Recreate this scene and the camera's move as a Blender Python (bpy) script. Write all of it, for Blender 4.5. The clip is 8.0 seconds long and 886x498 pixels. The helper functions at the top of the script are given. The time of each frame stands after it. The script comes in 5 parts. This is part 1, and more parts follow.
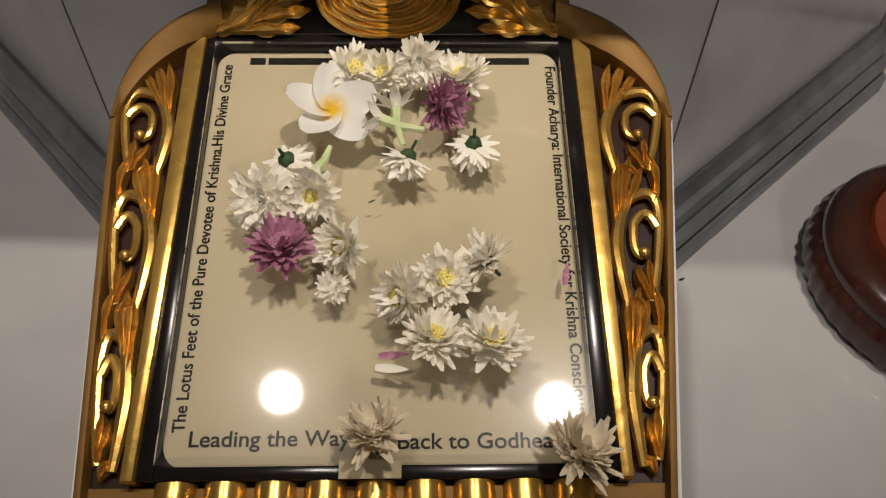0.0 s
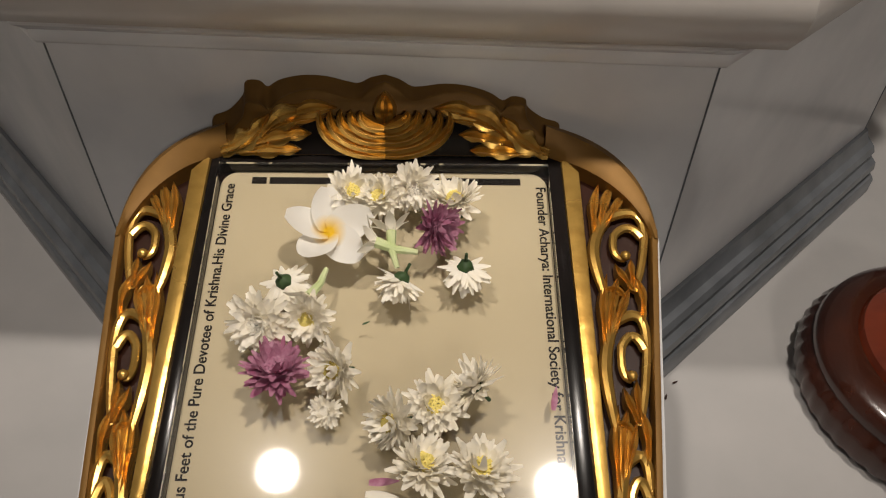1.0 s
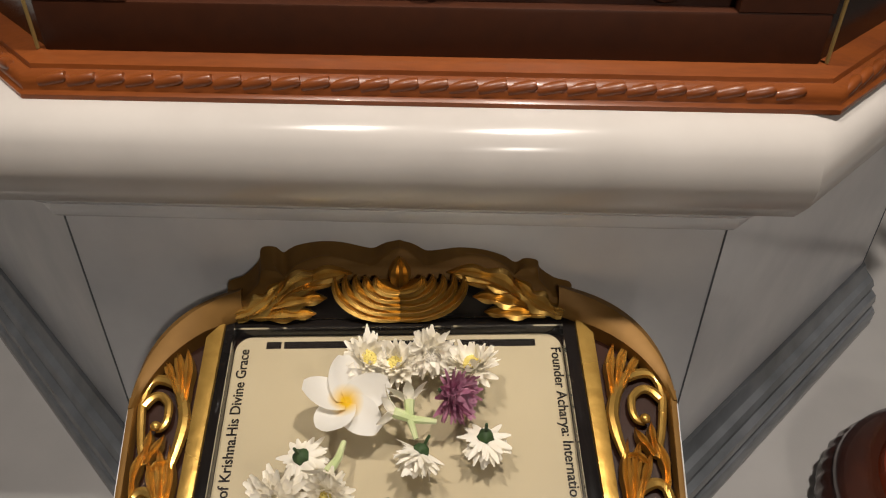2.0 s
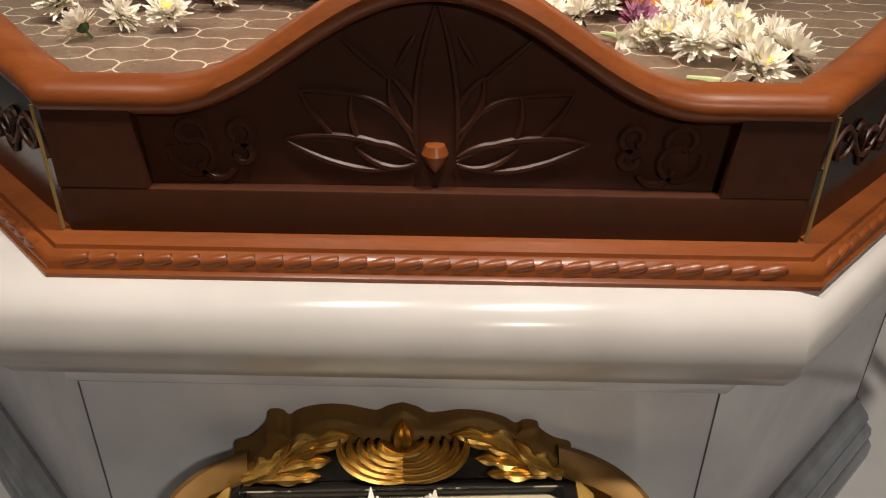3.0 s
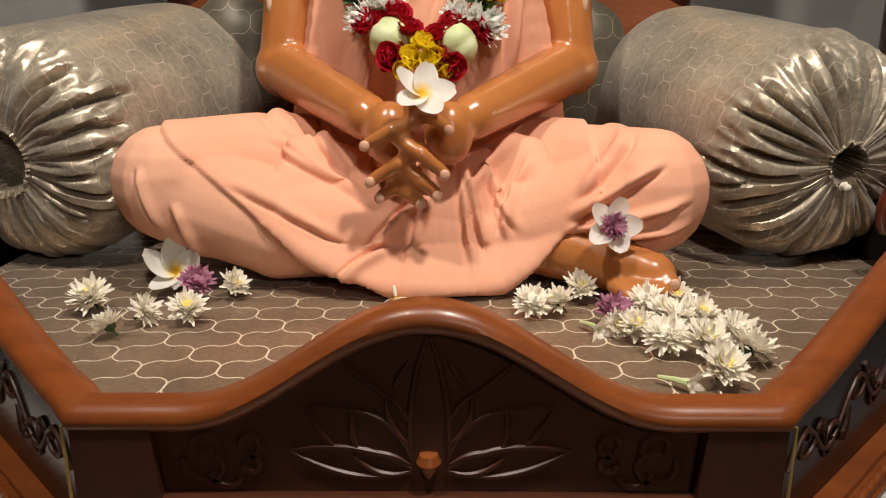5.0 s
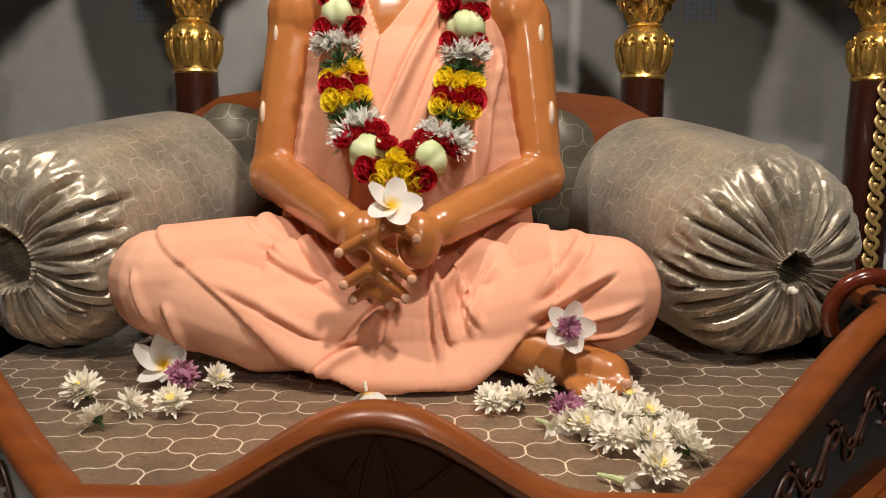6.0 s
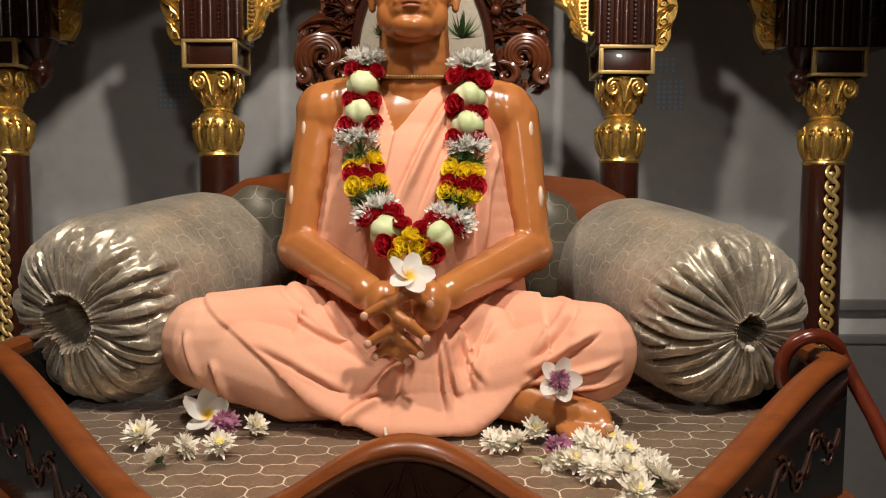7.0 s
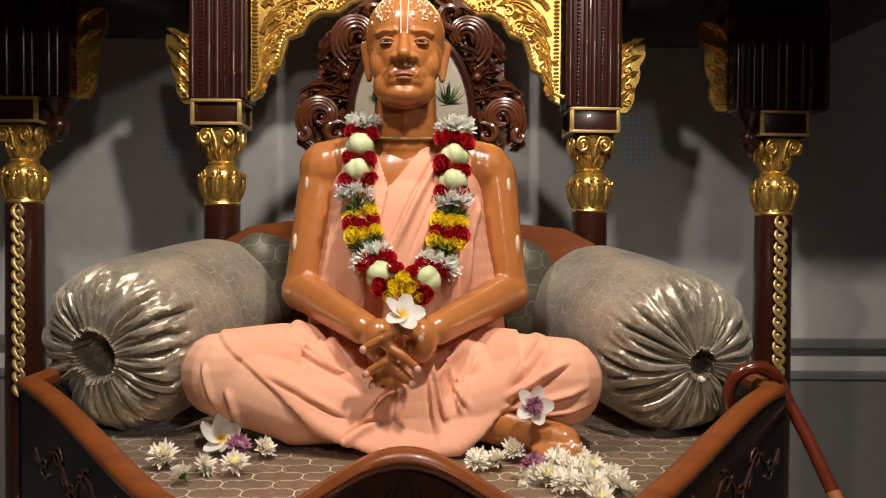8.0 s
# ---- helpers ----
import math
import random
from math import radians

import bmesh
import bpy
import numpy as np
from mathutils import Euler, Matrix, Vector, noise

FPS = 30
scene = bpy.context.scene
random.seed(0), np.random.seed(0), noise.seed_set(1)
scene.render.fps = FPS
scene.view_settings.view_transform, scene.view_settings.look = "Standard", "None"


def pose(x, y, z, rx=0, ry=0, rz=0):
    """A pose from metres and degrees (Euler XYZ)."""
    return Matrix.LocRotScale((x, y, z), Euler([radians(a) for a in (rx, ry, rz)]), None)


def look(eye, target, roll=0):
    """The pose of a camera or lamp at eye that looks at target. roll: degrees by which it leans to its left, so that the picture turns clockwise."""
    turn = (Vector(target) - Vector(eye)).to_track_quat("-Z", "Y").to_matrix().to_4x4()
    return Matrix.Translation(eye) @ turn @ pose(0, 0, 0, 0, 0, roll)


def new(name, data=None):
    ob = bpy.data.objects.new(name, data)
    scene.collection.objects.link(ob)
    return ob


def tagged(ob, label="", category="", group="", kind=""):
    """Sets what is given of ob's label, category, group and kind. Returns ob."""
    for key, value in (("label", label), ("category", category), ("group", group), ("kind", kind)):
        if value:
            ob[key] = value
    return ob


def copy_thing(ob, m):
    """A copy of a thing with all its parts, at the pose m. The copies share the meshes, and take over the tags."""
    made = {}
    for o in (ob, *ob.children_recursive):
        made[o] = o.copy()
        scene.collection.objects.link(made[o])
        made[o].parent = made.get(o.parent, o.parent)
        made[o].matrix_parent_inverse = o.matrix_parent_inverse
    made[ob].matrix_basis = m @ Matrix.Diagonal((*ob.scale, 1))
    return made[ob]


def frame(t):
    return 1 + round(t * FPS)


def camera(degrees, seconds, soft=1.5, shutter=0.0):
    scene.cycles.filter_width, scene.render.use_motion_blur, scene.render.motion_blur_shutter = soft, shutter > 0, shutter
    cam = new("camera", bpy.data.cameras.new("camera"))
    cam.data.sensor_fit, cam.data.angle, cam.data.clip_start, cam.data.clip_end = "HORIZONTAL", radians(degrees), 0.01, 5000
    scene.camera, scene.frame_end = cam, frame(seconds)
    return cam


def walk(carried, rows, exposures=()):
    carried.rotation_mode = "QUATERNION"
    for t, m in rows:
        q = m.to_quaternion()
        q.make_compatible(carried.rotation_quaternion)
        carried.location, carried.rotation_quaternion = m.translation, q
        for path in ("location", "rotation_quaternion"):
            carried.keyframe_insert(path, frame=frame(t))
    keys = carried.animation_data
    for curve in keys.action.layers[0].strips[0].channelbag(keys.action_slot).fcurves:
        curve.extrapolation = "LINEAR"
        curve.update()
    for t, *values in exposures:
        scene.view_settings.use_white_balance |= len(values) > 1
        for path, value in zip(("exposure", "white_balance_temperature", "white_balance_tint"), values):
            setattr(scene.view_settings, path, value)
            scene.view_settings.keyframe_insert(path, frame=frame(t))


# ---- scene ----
cam = camera(59.5, 8.0, 1.15)
PATH = [
    (0, (0.038, 0.206, 0.707), (0.011, 1.493, -0.824), 1.1),
    (0.5, (0.04, 0.217, 0.723), (0.007, 1.558, -0.76), 1.0),
    (1, (0.044, 0.227, 0.747), (0.005, 1.638, -0.67), 1.3),
    (1.5, (0.036, 0.245, 0.768), (0.002, 1.741, -0.559), 1.2),
    (1.7, (0.029, 0.249, 0.773), (0.003, 1.787, -0.504), 0.8),
    (2.8, (0.018, 0.265, 0.828), (-0.011, 1.974, -0.209), 0.6),
    (3, (0.016, 0.265, 0.846), (-0.003, 1.997, -0.154), 0.7),
    (3.5, (0.019, 0.266, 0.879), (0.0, 2.058, -0.008), 0.4),
    (4, (0.02, 0.261, 0.912), (0.007, 2.111, 0.152), 0.2),
    (4.5, (0.021, 0.252, 0.935), (0.005, 2.145, 0.291), -0.0),
    (5.8, (0.061, 0.201, 0.986), (0.009, 2.166, 0.615), -0.1),
    (6, (0.079, 0.179, 0.997), (0.022, 2.15, 0.661), 0.1),
    (6.5, (0.087, 0.107, 1.011), (0.039, 2.092, 0.768), 0.2),
    (7, (0.046, 0.001, 1.021), (0.031, 1.995, 0.859), 0.2),
    (7.5, (0.023, -0.103, 1.023), (0.042, 1.895, 0.921), 0.3),
    (8, (0.031, -0.167, 1.033), (0.068, 1.832, 0.981), 0.4),
]
walk(cam, [(t, look(eye, target, roll)) for t, eye, target, roll in PATH], [(0, 0.02), (1.5, 0.15), (3, 0.38), (3.5, 0.46), (4, 0.2), (4.5, 0.05), (6, -0.02), (8, -0.06)])

# ---- light ----
world = bpy.data.worlds.new("world")
scene.world = world
world.use_nodes = True
world.node_tree.nodes["Background"].inputs[0].default_value = (0.9, 0.85, 0.8, 1)
world.node_tree.nodes["Background"].inputs[1].default_value = 0.007


def spot(name, eye, target, watts, size, degrees, colour=(1, 0.90, 0.80)):
    d = bpy.data.lights.new(name, "SPOT")
    d.energy, d.shadow_soft_size, d.spot_size, d.spot_blend, d.color = watts, size, radians(degrees), 0.6, colour
    ob = new(name, d)
    ob.matrix_world = look(eye, target)
    return ob


# the two ceiling spots that reflect in the glass pane
spot("ceiling_spot", (-0.49, 0.50, 2.5), (-0.06, 1.38, 1.34), 78, 0.06, 94)
spot("ceiling_spot", (0.475, 0.50, 2.5), (0.06, 1.38, 1.34), 122, 0.06, 98)
# added fill from the front, no known source: lifts upright faces and the statue
spot("ceiling_spot", (1.0, -2.2, 2.4), (0.12, 1.0, 0.85), 82, 0.14, 40)


# ---- materials ----
def mat(name, base, second=None, rough=0.5, metal=0.0, grain=40.0, stain=4.0, bump=0.15, coat=0.0, amount=0.5, stretch=(1, 1, 1), spec=0.5, dist=0.002):
    """A surface of two colours mixed by a fine and a broad noise, with relief and uneven gloss."""
    m = bpy.data.materials.new(name)
    m.use_nodes = True
    n, l = m.node_tree.nodes, m.node_tree.links
    p = n["Principled BSDF"]
    p.inputs["Metallic"].default_value, p.inputs["Coat Weight"].default_value = metal, coat
    p.inputs["Specular IOR Level"].default_value = spec
    second = second or tuple(c * 0.7 for c in base)
    co, mp = n.new("ShaderNodeTexCoord"), n.new("ShaderNodeMapping")
    mp.inputs["Scale"].default_value = stretch
    l.new(co.outputs["Object"], mp.inputs[0])
    a, b = n.new("ShaderNodeTexNoise"), n.new("ShaderNodeTexNoise")
    for t, s in ((a, grain), (b, stain)):
        t.inputs["Scale"].default_value, t.inputs["Detail"].default_value = s, 5
        l.new(mp.outputs[0], t.inputs["Vector"])
    add = n.new("ShaderNodeMath")
    add.operation = "MULTIPLY_ADD"
    add.inputs[1].default_value = 0.4
    l.new(a.outputs[0], add.inputs[0])
    mul = n.new("ShaderNodeMath")
    mul.operation, mul.inputs[1].default_value = "MULTIPLY", 0.6
    l.new(b.outputs[0], mul.inputs[0])
    l.new(mul.outputs[0], add.inputs[2])
    ramp = n.new("ShaderNodeMapRange")
    ramp.inputs[1].default_value, ramp.inputs[2].default_value = 0.5 - 0.2, 0.5 + 0.2
    ramp.inputs[4].default_value = amount * 2
    ramp.clamp = True
    l.new(add.outputs[0], ramp.inputs[0])
    mix = n.new("ShaderNodeMix")
    mix.data_type = "RGBA"
    mix.inputs[6].default_value, mix.inputs[7].default_value = (*base, 1), (*second, 1)
    l.new(ramp.outputs[0], mix.inputs[0])
    l.new(mix.outputs[2], p.inputs["Base Color"])
    rr = n.new("ShaderNodeMapRange")
    rr.inputs[3].default_value, rr.inputs[4].default_value = rough * 0.75, min(1, rough * 1.3)
    l.new(b.outputs[0], rr.inputs[0])
    l.new(rr.outputs[0], p.inputs["Roughness"])
    if bump:
        bp = n.new("ShaderNodeBump")
        bp.inputs["Strength"].default_value, bp.inputs["Distance"].default_value = bump, dist
        l.new(a.outputs[0], bp.inputs["Height"])
        l.new(bp.outputs[0], p.inputs["Normal"])
    return m


MARBLE = mat("white_marble", (0.82, 0.815, 0.81), (0.57, 0.58, 0.605), 0.14, stain=2.5, grain=14, bump=0.02, amount=0.5)
SLAB = mat("cream_marble", (0.64, 0.605, 0.57), (0.51, 0.48, 0.45), 0.2, stain=5, grain=18, bump=0.02)
FLOOR = mat("polished_floor_marble", (0.49, 0.475, 0.465), (0.39, 0.385, 0.38), 0.1, stain=2.0, grain=12, bump=0.01)
GREY = mat("grey_marble", (0.19, 0.205, 0.225), (0.085, 0.092, 0.10), 0.2, stain=5, grain=25, bump=0.03)
WOOD = mat("polished_wood", (0.25, 0.068, 0.0145), (0.14, 0.034, 0.008), 0.33, grain=60, stain=6, bump=0.05, coat=0.08, stretch=(1, 6, 6))
DARK = mat("dark_wood", (0.05, 0.013, 0.006), (0.02, 0.006, 0.004), 0.25, grain=50, stain=6, bump=0.06, coat=0.4)
PANEL = mat("stained_panel", (0.068, 0.02, 0.0075), (0.036, 0.0105, 0.0045), 0.42, grain=70, stain=7, bump=0.06)
BLACK = mat("black_lacquer", (0.014, 0.011, 0.01), (0.004, 0.004, 0.004), 0.16, grain=30, bump=0.05, spec=0.2)
GOLD = mat("gold_paint", (0.84, 0.54, 0.145), (0.46, 0.26, 0.055), 0.27, 0.8, grain=70, stain=9, bump=0.25)
DULL = mat("dull_gold", (0.235, 0.125, 0.032), (0.14, 0.072, 0.018), 0.5, 0.3, grain=50, stain=5, bump=0.06, spec=0.2)
BROWN = mat("brown_ground", (0.032, 0.0085, 0.003), (0.016, 0.005, 0.002), 0.4, grain=40, bump=0.1, spec=0.2)
CREAM = mat("cream_plate", (0.48, 0.41, 0.27), (0.44, 0.37, 0.24), 0.7, grain=20, stain=3, bump=0.0, spec=0.12)
CARVED = mat("carved_brown_wood", (0.125, 0.036, 0.013), (0.05, 0.014, 0.006), 0.26, grain=50, stain=7, bump=0.08, coat=0.4)
WALL = mat("grey_wall", (0.56, 0.55, 0.535), (0.42, 0.415, 0.405), 0.55, grain=25, stain=1.8, bump=0.03)
SKIN = mat("painted_bronze_tone", (0.50, 0.19, 0.055), (0.40, 0.14, 0.04), 0.24, grain=30, stain=6, bump=0.03, coat=0.35)
ROBE = mat("peach_cotton", (0.84, 0.43, 0.285), (0.78, 0.37, 0.235), 0.85, grain=300, stain=7, bump=0.25, spec=0.15, dist=0.001)
# same cotton as ROBE, with the stronger light on one knee mixed into its colour
ROBE_LIT = mat("pale_peach_cotton", (0.82, 0.455, 0.315), (0.76, 0.40, 0.26), 0.85, grain=300, stain=7, bump=0.25, spec=0.15, dist=0.001)
SILVER = mat("silver_satin", (0.42, 0.37, 0.29), (0.3, 0.26, 0.2), 0.3, grain=120, stain=9, bump=0.1, metal=0.25)


def trellis(name, ground, line, cell, rough, width, sheen, metal=0.2, patch=0.35):
    """Satin woven with a pale lantern-shaped trellis, by the UV map in metres. patch: uneven sheen put into the ground
    colour.
    """
    m = mat(name, ground, tuple(c * (1 - patch) for c in ground), rough, metal, grain=150, stain=11, bump=0.08, dist=0.001)
    n, l = m.node_tree.nodes, m.node_tree.links
    p = n["Principled BSDF"]
    p.inputs["Sheen Weight"].default_value = sheen
    uv, sep = n.new("ShaderNodeUVMap"), n.new("ShaderNodeSeparateXYZ")
    l.new(uv.outputs[0], sep.inputs[0])

    def op(kind, a, b=None, c=None):
        q = n.new("ShaderNodeMath")
        q.operation = kind
        for k, v in enumerate((a, b, c)):
            if v is not None:
                if isinstance(v, (int, float)):
                    q.inputs[k].default_value = v
                else:
                    l.new(v, q.inputs[k])
        return q.outputs[0]

    k = 2 * math.pi / cell
    x, y = op("MULTIPLY", sep.outputs[0], k), op("MULTIPLY", sep.outputs[1], k)
    xw = op("MULTIPLY_ADD", op("SINE", op("MULTIPLY", x, 2.0)), 0.68, x)
    yw = op("MULTIPLY_ADD", op("SINE", op("MULTIPLY", y, 2.0)), -0.62, y)
    a, b2 = op("MULTIPLY", op("ADD", xw, yw), 0.5), op("MULTIPLY", op("SUBTRACT", xw, yw), 0.5)
    v = op("MINIMUM", op("ABSOLUTE", op("COSINE", a)), op("ABSOLUTE", op("COSINE", b2)))
    mr = n.new("ShaderNodeMapRange")
    mr.inputs[1].default_value, mr.inputs[2].default_value, mr.inputs[3].default_value, mr.inputs[4].default_value = width, width * 1.7, 1, 0
    l.new(v, mr.inputs[0])
    old = p.inputs["Base Color"].links[0].from_socket
    mix = n.new("ShaderNodeMix")
    mix.data_type = "RGBA"
    l.new(mr.outputs[0], mix.inputs[0]), l.new(old, mix.inputs[6])
    mix.inputs[7].default_value = (*line, 1)
    l.new(mix.outputs[2], p.inputs["Base Color"])
    return m


SATIN = trellis("silver_trellis_satin", (0.58, 0.50, 0.375), (0.80, 0.67, 0.55), 0.06, 0.34, 0.034, 0.3, 0.45, 0.65)
CUSHION = trellis("olive_trellis_satin", (0.13, 0.115, 0.08), (0.33, 0.29, 0.2), 0.075, 0.5, 0.04, 0.1, 0.2, 0.4)
SEATCLOTH = trellis("seat_trellis_cloth", (0.33, 0.215, 0.13), (0.93, 0.82, 0.62), 0.078, 0.27, 0.066, 0.25, 0.32, 0.6)
DRYCORD = mat("tan_cord", (0.5, 0.42, 0.28), (0.4, 0.33, 0.2), 0.7, grain=200)
PETAL = mat("white_petal", (0.95, 0.915, 0.83), (0.94, 0.88, 0.73), 0.6, grain=300, stain=60, bump=0.05, spec=0.2)
PURPLE = mat("purple_petal", (0.33, 0.075, 0.17), (0.60, 0.34, 0.44), 0.6, grain=200, stain=50, bump=0.05, spec=0.2)
YELLOW = mat("yellow_centre", (0.82, 0.68, 0.2), (0.6, 0.5, 0.12), 0.7, grain=400, stain=80, bump=0.3)
GREEN = mat("green_calyx", (0.04, 0.085, 0.025), (0.02, 0.045, 0.012), 0.6, grain=200, stain=40, bump=0.1)
PALEGREEN = mat("pale_green_bud", (0.44, 0.54, 0.22), (0.70, 0.72, 0.46), 0.5, grain=80, stain=30, bump=0.05)
REDROSE = mat("red_rose_petal", (0.62, 0.016, 0.035), (0.4, 0.008, 0.02), 0.55, grain=120, stain=40, bump=0.1, spec=0.3)
YELROSE = mat("yellow_rose_petal", (0.98, 0.84, 0.05), (0.96, 0.76, 0.03), 0.55, grain=120, stain=40, bump=0.1, spec=0.3)
WHITE = mat("white_paint", (0.72, 0.56, 0.42), (0.64, 0.48, 0.35), 0.4, grain=60, bump=0.0)


def let_through(m, amount):
    """Thin petals pass part of the light on."""
    n, l = m.node_tree.nodes, m.node_tree.links
    p, o = n["Principled BSDF"], n["Material Output"]
    tr, mix = n.new("ShaderNodeBsdfTranslucent"), n.new("ShaderNodeMixShader")
    mix.inputs[0].default_value = amount
    l.new(p.inputs["Base Color"].links[0].from_socket, tr.inputs[0])
    l.new(p.outputs[0], mix.inputs[1]), l.new(tr.outputs[0], mix.inputs[2])
    l.new(mix.outputs[0], o.inputs[0])


for soft, amount in ((PETAL, 0.22), (PURPLE, 0.2), (REDROSE, 0.25), (YELROSE, 0.35)):
    let_through(soft, amount)
INK = mat("black_ink", (0.010, 0.008, 0.007), (0.014, 0.011, 0.009), 0.8, bump=0, spec=0.08)
NAIL = mat("pale_nail_paint", (0.72, 0.42, 0.28), (0.66, 0.37, 0.24), 0.3, bump=0)
EYE = mat("dark_eye_paint", (0.02, 0.012, 0.01), (0.03, 0.02, 0.015), 0.2, bump=0)
LIP = mat("lip_paint", (0.36, 0.12, 0.055), (0.30, 0.095, 0.045), 0.35, bump=0)
REDWOOD = mat("red_lacquered_wood", (0.16, 0.028, 0.01), (0.07, 0.012, 0.006), 0.2, grain=40, stain=8, bump=0.04, coat=0.6)
CANE = mat("tan_cane", (0.42, 0.16, 0.045), (0.30, 0.10, 0.03), 0.35, grain=60, bump=0.05)
PLASTER = mat("pale_gilt_border", (0.58, 0.40, 0.15), (0.36, 0.24, 0.08), 0.35, 0.45, grain=60, bump=0.1)
GLASS = bpy.data.materials.new("clear_glass")
GLASS.use_nodes = True
gn, gl = GLASS.node_tree.nodes, GLASS.node_tree.links
clear, fres, gmix, gboth = gn.new("ShaderNodeBsdfTransparent"), gn.new("ShaderNodeFresnel"), gn.new("ShaderNodeMixShader"), gn.new("ShaderNodeMixShader")
fres.inputs[0].default_value, gboth.inputs[0].default_value = 1.3, 0.32
for k, r in ((1, 0.05), (2, 0.24)):
    gloss = gn.new("ShaderNodeBsdfGlossy")
    gloss.inputs["Roughness"].default_value = r
    gl.new(gloss.outputs[0], gboth.inputs[k])
gl.new(fres.outputs[0], gmix.inputs[0]), gl.new(clear.outputs[0], gmix.inputs[1]), gl.new(gboth.outputs[0], gmix.inputs[2])
gl.new(gmix.outputs[0], gn["Material Output"].inputs[0])
# ground colour of the painted light patches on the back wall
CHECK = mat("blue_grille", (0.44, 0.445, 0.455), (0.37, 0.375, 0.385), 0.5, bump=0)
# wall grey darkened: the shade low on the back wall is painted in
SHADED_GREY = mat("dark_grey_dado", (0.2, 0.19, 0.18), (0.14, 0.135, 0.13), 0.45, grain=25, stain=2.2, bump=0.03)
# the bluish light dots themselves, as plain colour
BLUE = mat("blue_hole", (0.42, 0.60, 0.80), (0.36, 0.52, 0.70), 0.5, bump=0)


# ---- mesh helpers ----
def thing(name, label, category, at=(0, 0, 0), group="", turn=(0, 0, 0)):
    ob = new(name)
    ob.matrix_world = pose(*at, *turn)
    return tagged(ob, label, category, group)


def part(name, bm, material, parent, label="", smooth=True, kind=""):
    me = bpy.data.meshes.new(name)
    bmesh.ops.recalc_face_normals(bm, faces=bm.faces)
    bm.to_mesh(me)
    bm.free()
    for m in material if isinstance(material, (list, tuple)) else [material]:
        me.materials.append(m)
    if smooth:
        me.shade_smooth()
        me.set_sharp_from_angle(angle=radians(40))
    ob = new(name, me)
    ob.parent = parent
    return tagged(ob, label, kind=kind)


def structure(name, bm, material, label, smooth=True):
    return tagged(part(name, bm, material, None, label, smooth), category=name.split("_")[0], kind="structure")


def box(bm, lo, hi, bevel=0.0):
    m = Matrix.Translation([(a + b) / 2 for a, b in zip(lo, hi)]) @ Matrix.Diagonal([b - a for a, b in zip(lo, hi)] + [1])
    r = bmesh.ops.create_cube(bm, size=1, matrix=m)
    if bevel:
        es = {e for v in r["verts"] for e in v.link_edges}
        bmesh.ops.bevel(bm, geom=list(es), offset=bevel, segments=2, affect="EDGES", profile=0.6)
    return bm


def prism(bm, outline, depth, m=Matrix(), bevel=0.0):
    """A polygon in the plane x, y raised by depth along z, set at m."""
    vs = [bm.verts.new((x, y, 0)) for x, y in outline]
    f = bm.faces.new(vs)
    r = bmesh.ops.extrude_face_region(bm, geom=[f])
    top = [v for v in r["geom"] if isinstance(v, bmesh.types.BMVert)]
    for v in top:
        v.co.z = depth
    if bevel:
        tf = [g for g in r["geom"] if isinstance(g, bmesh.types.BMFace)]
        es = {e for q in tf for e in q.edges}
        nb = bmesh.ops.bevel(bm, geom=list(es), offset=bevel, segments=2, affect="EDGES", profile=0.6)
        vs, top = list({v for v in vs}), list({v for q in nb["faces"] for v in q.verts} | {v for q in tf if q.is_valid for v in q.verts})
    for v in set(v for v in vs + top if v.is_valid):
        v.co = m @ v.co
    return bm


def lathe(bm, profile, seg=32, m=Matrix(), wave=None):
    """Turns (radius, height) pairs round z. wave(angle, index): a factor on the radius."""
    rings = []
    for i, (r, z) in enumerate(profile):
        rings.append([bm.verts.new(m @ Vector((r * (wave(a, i) if wave else 1) * math.cos(a), r * (wave(a, i) if wave else 1) * math.sin(a), z)))
                      for a in (2 * math.pi * k / seg for k in range(seg))])
    for p, q in zip(rings, rings[1:]):
        for k in range(seg):
            bm.faces.new((p[k], p[(k + 1) % seg], q[(k + 1) % seg], q[k]))
    for ring in (rings[0], rings[-1]):
        bm.faces.new(ring)
    return bm


def tube(bm, points, radius, seg=8, flat=1.0, closed=False):
    """A tube along points; radius: a number or one for each point; flat squeezes it along its binormal."""
    pts = [Vector(p) for p in points]
    n = len(pts)
    rad = radius if isinstance(radius, (list, tuple)) else [radius] * n
    rings, side = [], None
    for i, p in enumerate(pts):
        a, b = pts[(i - 1) % n if closed else max(i - 1, 0)], pts[(i + 1) % n if closed else min(i + 1, n - 1)]
        d = (b - a).normalized()
        if side is None:
            side = d.orthogonal().normalized()
            if abs(d.y) < 0.9:
                side = d.cross(Vector((0, 1, 0))).normalized()
        side = (side - d * side.dot(d)).normalized()
        up = d.cross(side)
        rings.append([bm.verts.new(p + rad[i] * (side * math.cos(t) + up * math.sin(t) * flat)) for t in (2 * math.pi * k / seg for k in range(seg))])
    pairs = list(zip(rings, rings[1:])) + ([(rings[-1], rings[0])] if closed else [])
    for p, q in pairs:
        for k in range(seg):
            bm.faces.new((p[k], p[(k + 1) % seg], q[(k + 1) % seg], q[k]))
    if not closed:
        bm.faces.new(rings[0]), bm.faces.new(rings[-1])
    return bm


